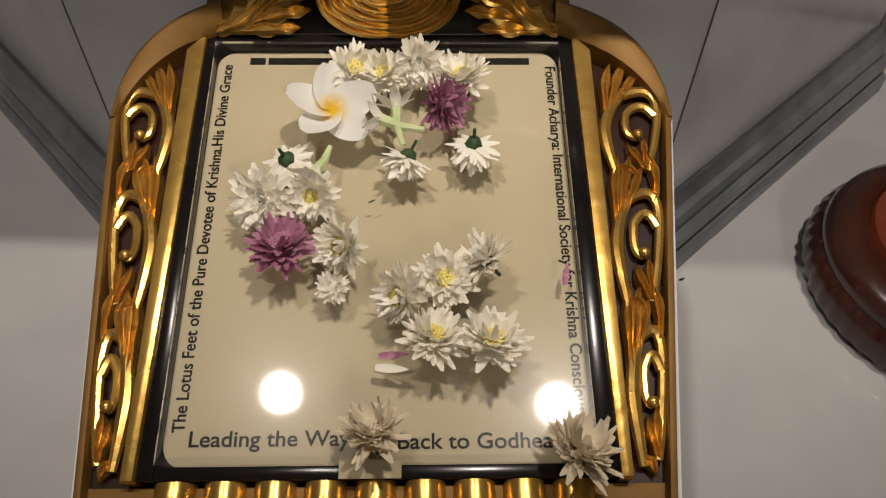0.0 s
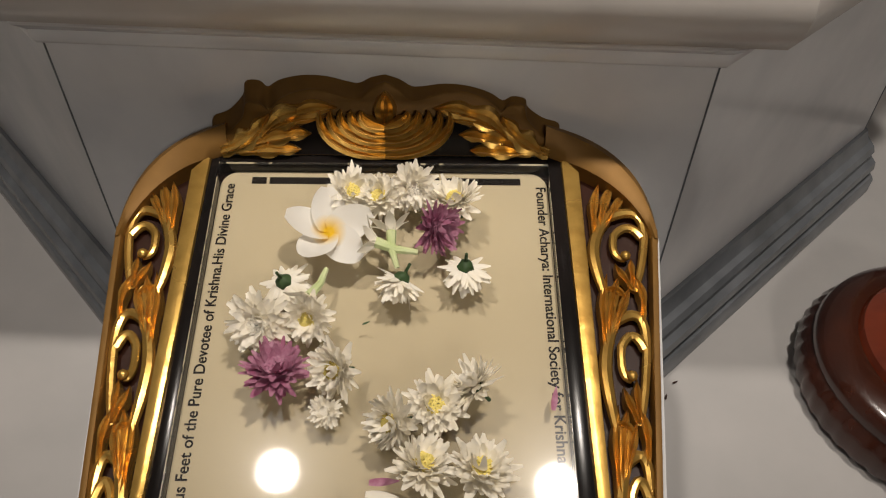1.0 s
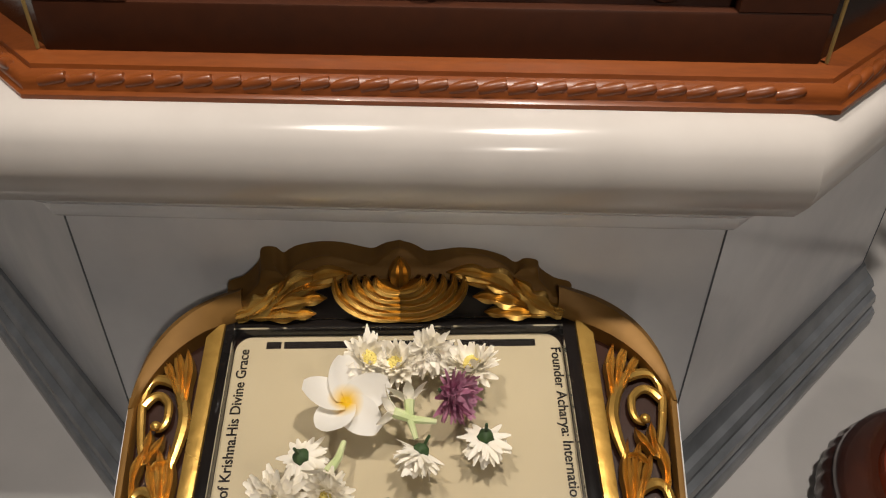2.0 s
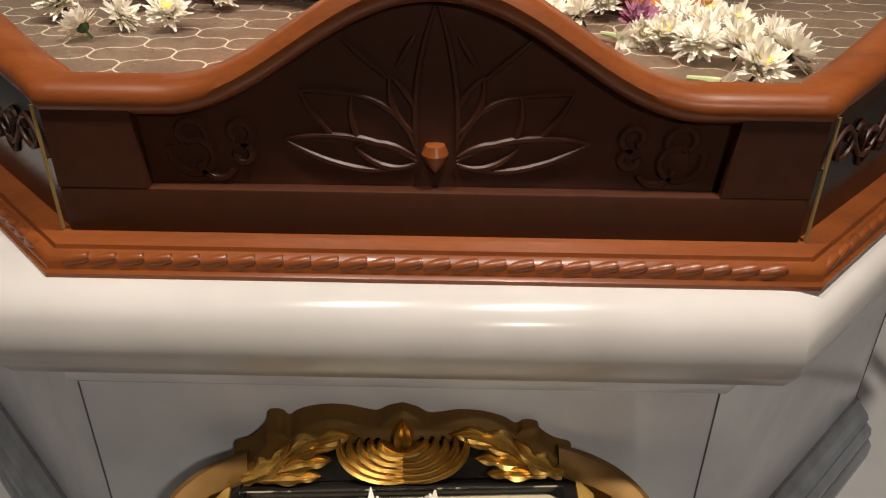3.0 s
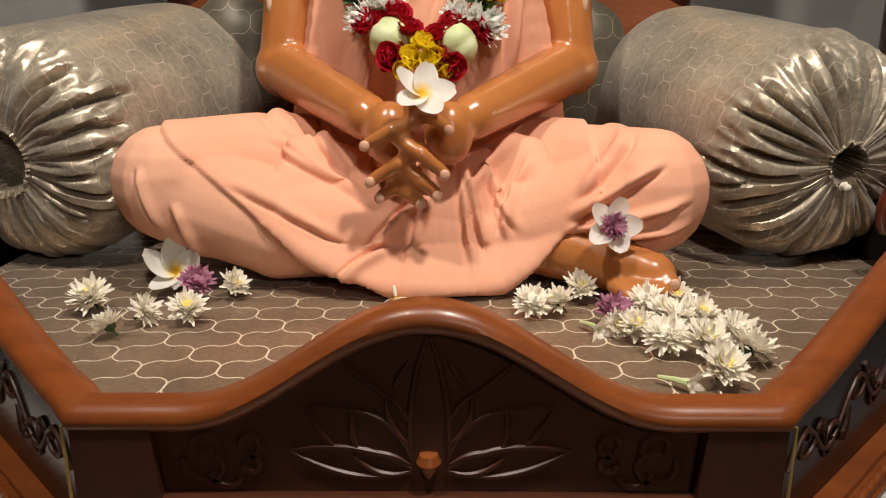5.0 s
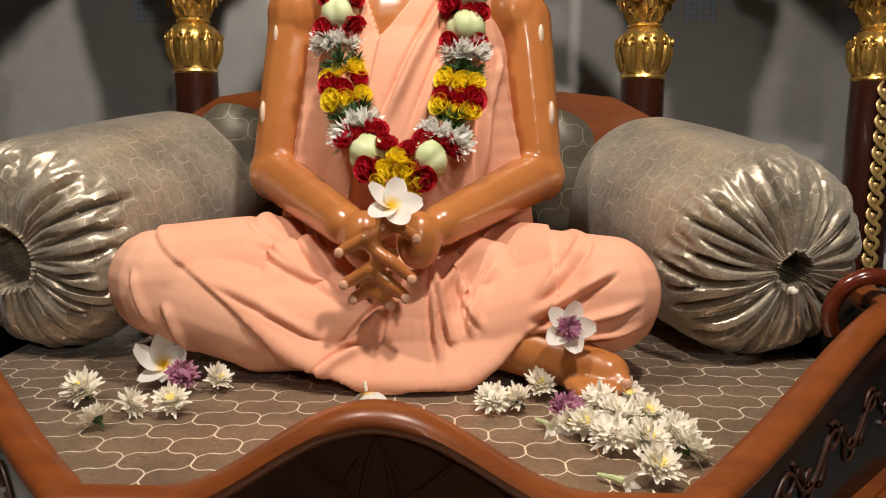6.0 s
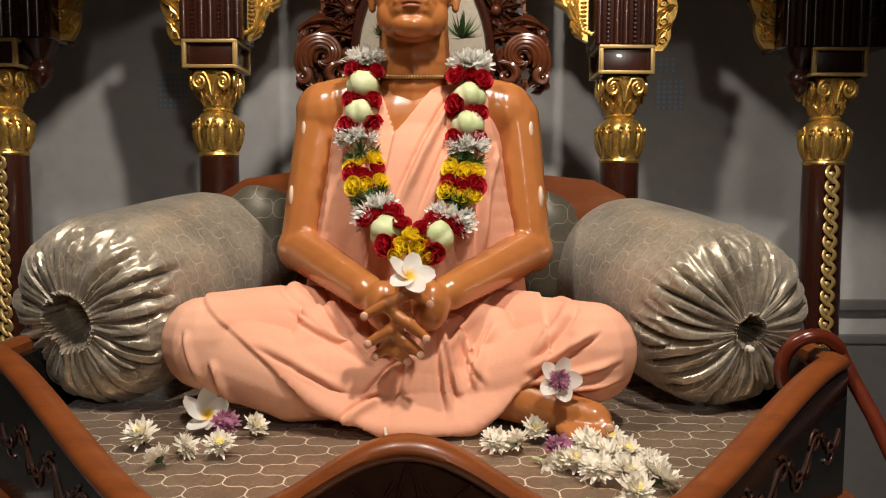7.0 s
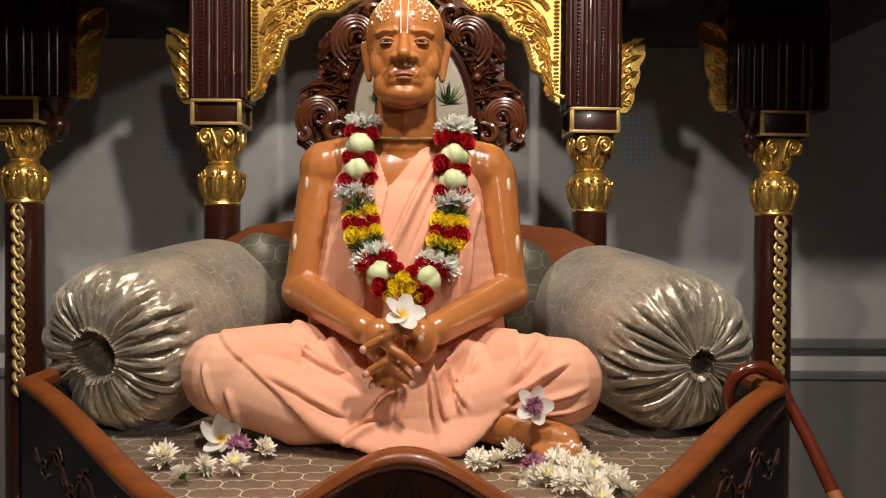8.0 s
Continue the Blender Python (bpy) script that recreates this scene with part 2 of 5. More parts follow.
def sweep(bm, path, profile, closed=False):
    """Sweeps a profile of (outward, up) along a level path of (x, y, z) points with mitred corners; outward is to the right of the way."""
    n, rings = len(path), []
    for i, p in enumerate(path):
        p = Vector(p)
        a = Vector(path[(i - 1) % n]) if closed or i else None
        b = Vector(path[(i + 1) % n]) if closed or i < n - 1 else None
        d1 = ((p - a) if a else (b - p)).xy.normalized()
        d2 = ((b - p) if b else (p - a)).xy.normalized()
        n1, n2 = Vector((d1.y, -d1.x)), Vector((d2.y, -d2.x))
        m = (n1 + n2).normalized()
        m /= max(0.3, m.dot(n1))
        rings.append([bm.verts.new((p.x + m.x * o, p.y + m.y * o, p.z + u)) for o, u in profile])
    for p, q in list(zip(rings, rings[1:])) + ([(rings[-1], rings[0])] if closed else []):
        for k in range(len(profile)):
            bm.faces.new((p[k], p[(k + 1) % len(profile)], q[(k + 1) % len(profile)], q[k]))
    if not closed:
        bm.faces.new(rings[0]), bm.faces.new(rings[-1])
    return bm


def spiral(cx, cz, r0, r1, a0, a1, y, n=24, lift=0.0):
    """Points of a scroll in an upright plane."""
    return [(cx + (r0 + (r1 - r0) * i / n) * math.cos(radians(a0 + (a1 - a0) * i / n)), y - lift * math.sin(math.pi * i / n),
             cz + (r0 + (r1 - r0) * i / n) * math.sin(radians(a0 + (a1 - a0) * i / n))) for i in range(n + 1)]


def ball(bm, at, r, seg=16):
    rx, ry, rz = r if isinstance(r, (tuple, list)) else (r, r, r)
    x, y, z = at
    rows = max(3, seg * 3 // 4)
    lo, hi = bm.verts.new((x, y, z - rz)), bm.verts.new((x, y, z + rz))
    rings = []
    for i in range(1, rows):
        a = math.pi * i / rows
        s, c = math.sin(a), -math.cos(a)
        rings.append([bm.verts.new((x + rx * s * math.cos(2 * math.pi * k / seg), y + ry * s * math.sin(2 * math.pi * k / seg), z + rz * c)) for k in range(seg)])
    for k in range(seg):
        q = (k + 1) % seg
        bm.faces.new((lo, rings[0][q], rings[0][k]))
        bm.faces.new((hi, rings[-1][k], rings[-1][q]))
        for a, b in zip(rings, rings[1:]):
            bm.faces.new((a[k], a[q], b[q], b[k]))
    return bm


def bez(p, q, r, n=12):
    p, q, r = Vector(p), Vector(q), Vector(r)
    return [p * (1 - t) ** 2 + q * 2 * t * (1 - t) + r * t * t for t in (i / n for i in range(n + 1))]


# ---- carving helpers ----
def leaf(bm, curve, width, height, place, rows=9, lobes=0):
    """A carved leaf along a plane curve, ridged along its middle; place maps (x, y, height) into the work."""
    pts = [Vector(p) for p in bez(*curve, n=rows - 1)] if len(curve) == 3 else [Vector(p) for p in curve]
    n = len(pts)
    grid = []
    for i, p in enumerate(pts):
        t = i / (n - 1)
        d = (pts[min(i + 1, n - 1)] - pts[max(i - 1, 0)]).normalized()
        q = Vector((-d.y, d.x))
        w = width * (math.sin(math.pi * (0.12 + 0.88 * t)) ** 0.7 if t < 1 else 0.03)
        w *= 1 - (0.42 * abs(math.sin(math.pi * lobes * t)) ** 3 if lobes else 0)
        grid.append([bm.verts.new(place(*(p.xy + q * w * k), height * hh * (0.5 + 0.5 * math.sin(math.pi * min(1, t * 0.9 + 0.1)))))
                     for k, hh in ((-0.5, 0.0), (-0.38, 0.75), (-0.16, 0.6), (0.0, 1.0), (0.16, 0.6), (0.38, 0.75), (0.5, 0.0))])
    for a, c in zip(grid, grid[1:]):
        for k in range(6):
            bm.faces.new((a[k], a[k + 1], c[k + 1], c[k]))
    return bm


def stem(bm, pts, r, place, lift=0.0, seg=8):
    return tube(bm, [place(x, y, lift) for x, y in pts], r, seg)


def coil(cx, cy, r0, r1, a0, a1, n=20):
    return [(p[0], p[2]) for p in spiral(cx, cy, r0, r1, a0, a1, 0, n)]


# ---- the room ----
structure("floor", box(bmesh.new(), (-3, -2.5, -0.1), (3, 3, 0)), FLOOR, "polished white marble floor")
structure("wall_back", box(bmesh.new(), (-3, 2.3, 0), (3, 2.45, 3)), WALL, "plain grey painted back wall of the shrine")
structure("wall_left", box(bmesh.new(), (-3.1, -2.5, 0), (-3, 2.3, 3)), WALL, "plain grey side wall")
structure("wall_right", box(bmesh.new(), (3, -2.5, 0), (3.1, 2.3, 3)), WALL, "plain grey side wall")
structure("wall_front", box(bmesh.new(), (-3.1, -2.6, 0), (3.1, -2.5, 3)), WALL, "plain grey wall behind")
structure("ceiling", box(bmesh.new(), (-3.1, -2.6, 3), (3.1, 2.45, 3.1)), WALL, "plain ceiling")

# ---- the marble pedestal ----
pedestal = thing("marble_pedestal", "eight-sided white marble pedestal with a cream slab and grey base moulding", "pedestal")


def octagon(front, y0, reach, back):
    """The half-open outline of the pedestal seen from above, from the left rear round the front to the right rear."""
    l, r = front
    return [(l - reach, back), (l - reach, y0 + reach), (l, y0), (r, y0), (r + reach, y0 + reach), (r + reach, back)]


core = octagon((-0.305, 0.25), 0.785, 0.36, 1.82)
b = bmesh.new()
prism(b, core, 0.45)
part("body", b, MARBLE, pedestal, "white marble panels", smooth=False)
top = octagon((-0.319, 0.269), 0.775, 0.37, 1.82)
b = bmesh.new()
prof = [(-0.3, -0.017), (0.014, -0.017), (0.029, -0.011), (0.038, 0.003), (0.0415, 0.022), (0.038, 0.044), (0.029, 0.056), (0.014, 0.062), (0.002, 0.063), (-0.3, 0.063)]
sweep(b, [(x, y, 0.46) for x, y in top], prof)
prism(b, top, 0.06, Matrix.Translation((0, 0, 0.4625)))
part("slab", b, SLAB, pedestal, "cream marble slab with a rounded edge")
b = bmesh.new()
sweep(b, [(x, y, 0.412) for x, y in core], [(-0.02, 0), (0.006, 0), (0.009, 0.004), (0.0095, 0.014), (0.014, 0.018), (0.021, 0.024), (0.025, 0.032), (0.025, 0.0330), (-0.02, 0.0330)])
part("cornice", b, MARBLE, pedestal)
b = bmesh.new()
sweep(b, [(x, y, 0.0) for x, y in core], [(-0.02, 0), (0.038, 0), (0.038, 0.022), (0.035, 0.028), (0.029, 0.029), (0.029, 0.034), (0.033, 0.041), (0.031, 0.052), (0.023, 0.056), (0.0215, 0.061), (0.024, 0.068), (0.020, 0.078), (0.012, 0.081), (0.0095, 0.086), (0.005, 0.1), (-0.02, 0.1)])
part("base_moulding", b, GREY, pedestal, "grey marble stepped moulding")
for x, y in core[1:5]:
    b = bmesh.new()
    tube(b, [(x, y - 0.0004, 0.1), (x, y - 0.0004, 0.413)], 0.0009, 6)
    part("joint", b, GREY, pedestal, "dark joint between the marble panels")

# ---- the throne ----
throne = thing("wooden_throne", "carved polished wooden throne tray with wavy rail on the marble pedestal", "throne")
RING = [(-0.69, 1.55), (-0.69, 1.207), (-0.285, 0.80), (0.289, 0.80), (0.655, 1.172), (0.655, 1.55)]
b = bmesh.new()
sweep(b, [(x, y, 0.523) for x, y in RING], [(-0.05, 0), (0.03, 0), (0.03, 0.0035), (0.0275, 0.0055), (0.0270, 0.0065), (0.0272, 0.011), (0.0242, 0.016), (0.0175, 0.0185), (0.0165, 0.0175), (0.0155, 0.0215), (0.007, 0.0245), (0.004, 0.0262), (-0.05, 0.0262)])
part("base_moulding", b, WOOD, throne)


def wave_rail(x):
    return 0.650 + 0.084 * (0.5 + 0.5 * math.cos(math.pi * min(1, abs(x) / 0.2)))


b = bmesh.new()
xs = [-0.285 + 0.574 * i / 60 for i in range(61)]
UPRIGHT = Matrix(((1, 0, 0, 0), (0, 0, 1, 0), (0, 1, 0, 0), (0, 0, 0, 1)))
prism(b, [(-0.284, 0.545)] + [(x, wave_rail(x - 0.002)) for x in xs] + [(0.288, 0.545)], 0.016, Matrix.Translation((0, 0.812, 0)) @ UPRIGHT)
part("front_panel", b, PANEL, throne, "dark stained recessed panel")
for x0, x1, y0, y1 in ((-0.285, -0.285, -0.216, -0.220), (0.289, 0.289, 0.221, 0.226)):
    b = bmesh.new()
    prism(b, [(x0, 0.5872), (y0, 0.5872), (y1, 0.652), (x1, 0.652)], 0.014, Matrix.Translation((0, 0.7985, 0)) @ UPRIGHT, 0.002)
    part("stile", b, PANEL, throne)
b = bmesh.new()
box(b, (-0.285, 0.7985, 0.5485), (0.289, 0.812, 0.587), 0.0025)
part("bottom_rail", b, PANEL, throne)


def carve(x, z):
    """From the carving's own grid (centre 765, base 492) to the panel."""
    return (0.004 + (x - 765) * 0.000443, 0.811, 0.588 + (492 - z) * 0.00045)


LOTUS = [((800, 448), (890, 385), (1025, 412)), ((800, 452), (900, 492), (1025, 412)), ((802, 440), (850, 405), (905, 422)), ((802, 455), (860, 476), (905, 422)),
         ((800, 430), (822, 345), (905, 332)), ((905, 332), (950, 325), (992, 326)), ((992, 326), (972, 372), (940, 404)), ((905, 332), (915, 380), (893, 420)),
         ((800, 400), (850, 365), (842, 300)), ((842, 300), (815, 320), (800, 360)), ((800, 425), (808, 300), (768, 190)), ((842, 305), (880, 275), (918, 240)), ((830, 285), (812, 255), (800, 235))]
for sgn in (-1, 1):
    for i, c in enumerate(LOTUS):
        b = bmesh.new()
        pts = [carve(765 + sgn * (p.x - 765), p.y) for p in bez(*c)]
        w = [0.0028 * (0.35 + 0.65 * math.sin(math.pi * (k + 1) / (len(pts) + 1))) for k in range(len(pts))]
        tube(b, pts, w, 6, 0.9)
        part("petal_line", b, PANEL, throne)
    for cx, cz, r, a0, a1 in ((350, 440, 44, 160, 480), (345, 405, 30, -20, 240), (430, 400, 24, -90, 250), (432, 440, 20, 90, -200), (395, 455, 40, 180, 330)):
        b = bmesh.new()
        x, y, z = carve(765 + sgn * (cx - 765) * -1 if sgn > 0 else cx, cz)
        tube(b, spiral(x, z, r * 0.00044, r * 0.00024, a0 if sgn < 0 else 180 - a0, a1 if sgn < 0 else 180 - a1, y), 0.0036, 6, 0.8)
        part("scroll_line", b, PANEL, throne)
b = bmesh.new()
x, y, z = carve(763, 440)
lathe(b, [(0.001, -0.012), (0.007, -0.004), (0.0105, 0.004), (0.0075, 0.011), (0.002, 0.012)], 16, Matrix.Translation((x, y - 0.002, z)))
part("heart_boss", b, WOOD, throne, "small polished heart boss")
# rope of slanting beads along the base moulding
bead = bmesh.new()
tube(bead, [(-0.0112, 0, -0.003), (-0.0085, 0, -0.002), (0, 0, 0), (0.0085, 0, 0.002), (0.0112, 0, 0.003)], [0.0034, 0.0047, 0.005, 0.0047, 0.0034], 10)
bead_mesh = None
for (xa, ya), (xb, yb) in zip(RING, RING[1:]):
    L = math.hypot(xb - xa, yb - ya)
    ang = math.atan2(yb - ya, xb - xa)
    for i in range(int(L / 0.0215)):
        t = (i + 0.5) * 0.0215 / L
        nx, ny = math.sin(ang), -math.cos(ang)
        if bead_mesh is None:
            o = part("bead", bead, WOOD, throne)
            bead_mesh = o.data
        else:
            o = new("bead", bead_mesh)
            o.parent = throne
        o.matrix_local = Matrix.Translation((xa + (xb - xa) * t + nx * 0.0232, ya + (yb - ya) * t + ny * 0.0232, 0.5358)) @ Matrix.Rotation(ang, 4, "Z")


def s_curve(t):
    return 0.655 + 0.092 * (t * t * (3 - 2 * t))


front = [(x, 0.80, wave_rail(x - 0.002)) for x in xs]
left = [(-0.69 + 0.405 * i / 24, 1.207 - 0.407 * i / 24, s_curve(1 - i / 24)) for i in range(24)]
right = [(0.289 + 0.366 * i / 24, 0.80 + 0.372 * i / 24, s_curve(i / 24)) for i in range(1, 25)]
path = [(-0.69, 1.55, 0.747)] + left + front + right + [(0.655, 1.55, 0.747)]
b = bmesh.new()
sweep(b, path, [(-0.033, -0.008), (-0.006, -0.006), (0.0, -0.003), (0.0035, 0.002), (0.0045, 0.008), (0.001, 0.0145), (-0.007, 0.0185), (-0.024, 0.0195), (-0.034, 0.012)])
part("rail", b, WOOD, throne, "rounded polished wooden rail")
for sgn, x0 in ((-1, -0.285), (1, 0.289)):
    b = bmesh.new()
    run = 0.57 if sgn < 0 else 0.52
    pts = [(0, 0.546)] + [(run * i / 24, s_curve(i / 24) - 0.004) for i in range(25)] + [(run, 0.546)]
    u = Vector((sgn * 0.707, 0.707, 0))
    nrm = Vector((-sgn * 0.707, 0.707, 0))
    m = Matrix(((u.x, 0, nrm.x, x0), (u.y, 0, nrm.y, 0.803), (0, 1, 0, 0), (0, 0, 0, 1)))
    prism(b, pts, 0.024, m)
    part("side_panel", b, BLACK, throne, "black lacquered carved side panel")
    on = lambda a, c, h: Vector((x0, 0.8015, c)) + u * a - nrm * h
    b = bmesh.new()
    stem(b, [(0.01 + 0.48 * k / 60, 0.607 + 0.05 * k / 60 + 0.022 * math.sin(k * 0.42)) for k in range(61)], 0.0024, on)
    part("vine", b, PANEL, throne, "thin carved vine")
    for k in range(8):
        a0, c0 = 0.045 + 0.058 * k, 0.607 + 0.05 * k / 8 + 0.016 * (-1) ** k
        b = bmesh.new()
        stem(b, coil(a0, c0, 0.021, 0.005, 30 * k, 30 * k + (400 if k % 2 else -400), 26), [0.0026 - 0.0012 * q / 26 for q in range(27)], on)
        part("scroll", b, PANEL, throne)
        b = bmesh.new()
        leaf(b, ((a0 + 0.02, c0), (a0 + 0.035, c0 + 0.012 * (-1) ** k), (a0 + 0.042, c0 - 0.022 * (-1) ** k)), 0.013, 0.004, on)
        part("carved_leaf", b, BROWN, throne)
    b = bmesh.new()
    tube(b, [(x0 + sgn * 0.006, 0.8005, 0.5495), (x0 + sgn * 0.006, 0.8005, 0.652)], 0.0016, 6)
    part("edge_strip", b, PLASTER, throne, "pale worn edge strip")
    b = bmesh.new()
    ex = -0.665 if sgn < 0 else 0.63
    box(b, (ex - 0.025, 1.17 if sgn > 0 else 1.205, 0.546), (ex + 0.025, 1.55, 0.745))
    part("end_panel", b, BLACK, throne)
b = bmesh.new()
pts = [(-0.6, 0.52), (-0.6, 0.84), (-0.5, 0.93), (-0.46, 1.0), (-0.40, 1.035), (-0.3, 1.05), (0.26, 1.045), (0.36, 1.035), (0.43, 1.0), (0.48, 0.93), (0.6, 0.84), (0.6, 0.52)]
prism(b, pts, 0.04, Matrix(((1, 0, 0, 0), (0, 0, 1, 1.70), (0, 1, 0, 0), (0, 0, 0, 1))), 0.008)
part("back_board", b, WOOD, throne)
seat = thing("seat_mattress", "flat seat pad in brown-grey cloth with pale trellis pattern", "mattress")
b = bmesh.new()
prism(b, [(-0.62, 1.69), (-0.62, 1.175), (-0.265, 0.83), (0.268, 0.83), (0.62, 1.175), (0.62, 1.69)], 0.115, Matrix.Translation((0, 0, 0.525)), 0.008)
uvl = b.loops.layers.uv.new("UVMap")
for f in b.faces:
    for lp in f.loops:
        lp[uvl].uv = (lp.vert.co.x + 0.01, lp.vert.co.y)
part("cover", b, SEATCLOTH, seat)


# ---- statue ----
def blob(draw, voxel, smooth_n):
    b = bmesh.new()
    draw(b)
    me = bpy.data.meshes.new("tmp")
    b.to_mesh(me)
    b.free()
    ob = new("tmp", me)
    r = ob.modifiers.new("r", "REMESH")
    r.mode, r.voxel_size = "VOXEL", voxel
    s = ob.modifiers.new("s", "SMOOTH")
    s.factor, s.iterations = 0.5, smooth_n
    ev = ob.evaluated_get(bpy.context.evaluated_depsgraph_get())
    res = bpy.data.meshes.new_from_object(ev)
    bpy.data.objects.remove(ob)
    bpy.data.meshes.remove(me)
    return res


def limb(b, p, q, r0, r1, n=10):
    p, q = Vector(p), Vector(q)
    for i in range(n + 1):
        t = i / n
        ball(b, p.lerp(q, t), r0 + (r1 - r0) * t, 12)


CX = -0.018


def draw_head(b):
    ball(b, (CX, 1.41, 1.418), (0.080, 0.098, 0.086), 28)
    ball(b, (CX, 1.390, 1.372), (0.0735, 0.082, 0.076), 24)
    ball(b, (CX, 1.372, 1.324), (0.060, 0.062, 0.054), 20)
    ball(b, (CX, 1.337, 1.292), (0.036, 0.027, 0.023))
    limb(b, (CX, 1.443, 1.18), (CX, 1.42, 1.32), 0.070, 0.062, 6)
    limb(b, (CX, 1.314, 1.396), (CX, 1.299, 1.362), 0.0085, 0.0125, 6)
    for s in (-1, 1):
        ball(b, (CX + s * 0.0145, 1.309, 1.357), (0.0105, 0.012, 0.0085))
        limb(b, (CX + s * 0.016, 1.319, 1.409), (CX + s * 0.052, 1.336, 1.407), 0.0075, 0.006, 6)
        ball(b, (CX + s * 0.042, 1.349, 1.352), (0.027, 0.022, 0.036))
        ball(b, (CX + s * 0.034, 1.352, 1.31), (0.028, 0.026, 0.034))
        ball(b, (CX + s * 0.033, 1.3255, 1.389), (0.017, 0.011, 0.010))
        limb(b, (CX + s * 0.081, 1.428, 1.402), (CX + s * 0.074, 1.414, 1.335), 0.013, 0.007, 8)
    limb(b, (CX - 0.022, 1.3215, 1.3275), (CX + 0.022, 1.3215, 1.3275), 0.010, 0.010, 8)
    limb(b, (CX - 0.02, 1.324, 1.314), (CX + 0.02, 1.324, 1.314), 0.010, 0.010, 8)


def bump2(u, v):
    return math.exp(-u * u - v * v)


FACE = [((0.019, 1.362), (0.038, 1.318), 0.0020), ((0.02, 1.3775), (0.048, 1.3785), 0.0012), ((0.046, 1.365), (0.055, 1.33), 0.0009)]


def fold_head(c):
    """Eye hollows, brow, the lines beside the nose and mouth, and the dip under the lip."""
    if c.y > 1.375 or c.z > 1.45:
        return 0.0
    u = abs(c.x - CX)
    f = 0.003 * bump2((u - 0.033) / 0.02, (c.z - 1.4095) / 0.006) - 0.0045 * bump2((u - 0.033) / 0.015, (c.z - 1.390) / 0.009)
    f += creases(u, c.z, FACE, 0.0042)
    f -= 0.0025 * bump2(u / 0.022, (c.z - 1.3055) / 0.006)
    return f - 0.003 * bump2((u - 0.006) / 0.004, (c.z - 1.349) / 0.003)


def grip(px, pz, y):
    """A place among the clasped fingers, on a grid of about a millimetre."""
    return (-0.025 + (px - 700) * 0.00095, y, 0.757 + (690 - pz) * 0.00095)


FINGERS = [((706, 583), (678, 594), (645, 612), 1.122), ((712, 618), (684, 634), (650, 656), 1.125), ((705, 650), (684, 662), (660, 678), 1.135),
           ((700, 570), (724, 578), (746, 594), 1.128), ((688, 606), (712, 620), (741, 645), 1.112), ((690, 640), (712, 654), (732, 672), 1.12), ((680, 660), (696, 672), (711, 684), 1.13)]


def draw_skin(b):
    for s in (-1, 1):
        limb(b, (CX + s * 0.05, 1.46, 1.19), (CX + s * 0.165, 1.465, 1.155), 0.05, 0.06, 6)
        limb(b, (CX + 0.006 + s * 0.178, 1.46, 1.145), (CX + 0.002 + s * 0.21, 1.425, 0.91), 0.049, 0.040, 34)
        limb(b, (CX + 0.002 + s * 0.21, 1.425, 0.905), (CX + s * 0.065, 1.205, 0.855), 0.042, 0.030, 36)
        ball(b, (CX + 0.002 + s * 0.211, 1.423, 0.905), 0.0435, 20)
        ball(b, (CX + s * 0.036, 1.18, 0.838), (0.031, 0.03, 0.04))
    ball(b, (CX, 1.45, 1.1), (0.14, 0.09, 0.13), 24)
    for p, q, r, y in FINGERS:
        limb(b, grip(*p, y + 0.014), grip(*q, y), 0.0105, 0.0100, 6)
        limb(b, grip(*q, y), grip(*r, y + 0.004), 0.0100, 0.0082, 6)
    limb(b, (0.12, 1.215, 0.70), (0.262, 1.135, 0.672), 0.046, 0.03, 10)
    for tx, ty, tz, tr in ((0.276, 1.112, 0.668, 0.0155), (0.262, 1.099, 0.662, 0.0118), (0.244, 1.095, 0.660, 0.0108), (0.226, 1.098, 0.659, 0.0100)):
        limb(b, (tx - 0.012, ty + 0.022, tz + 0.006), (tx, ty, tz), tr * 1.15, tr, 5)


def draw_torso(b):
    ball(b, (CX, 1.455, 1.08), (0.152, 0.105, 0.145), 32)
    ball(b, (CX, 1.425, 0.95), (0.16, 0.115, 0.22), 32)
    for s in (-1, 1):
        limb(b, (CX + s * 0.09, 1.44, 1.165), (CX + s * 0.09, 1.48, 1.175), 0.05, 0.05, 3)
        limb(b, (CX + s * 0.08, 1.42, 1.1), (CX + s * 0.13, 1.43, 0.84), 0.07, 0.07, 10)


HEM = [(-0.40, 0.91), (-0.349, 0.858), (-0.269, 0.789), (-0.211, 0.728), (-0.16, 0.691), (-0.109, 0.664), (-0.058, 0.65), (0.032, 0.646), (0.085, 0.651), (0.128, 0.68), (0.173, 0.728), (0.22, 0.80)]


def hem(x):
    """Height of the lower edge of the lapping cloth, from one knee down to the seat and up to the foot."""
    for (a, p), (c, q) in zip(HEM, HEM[1:]):
        if x <= c:
            return p + (q - p) * max(0.0, (x - a) / (c - a))
    return 0.9


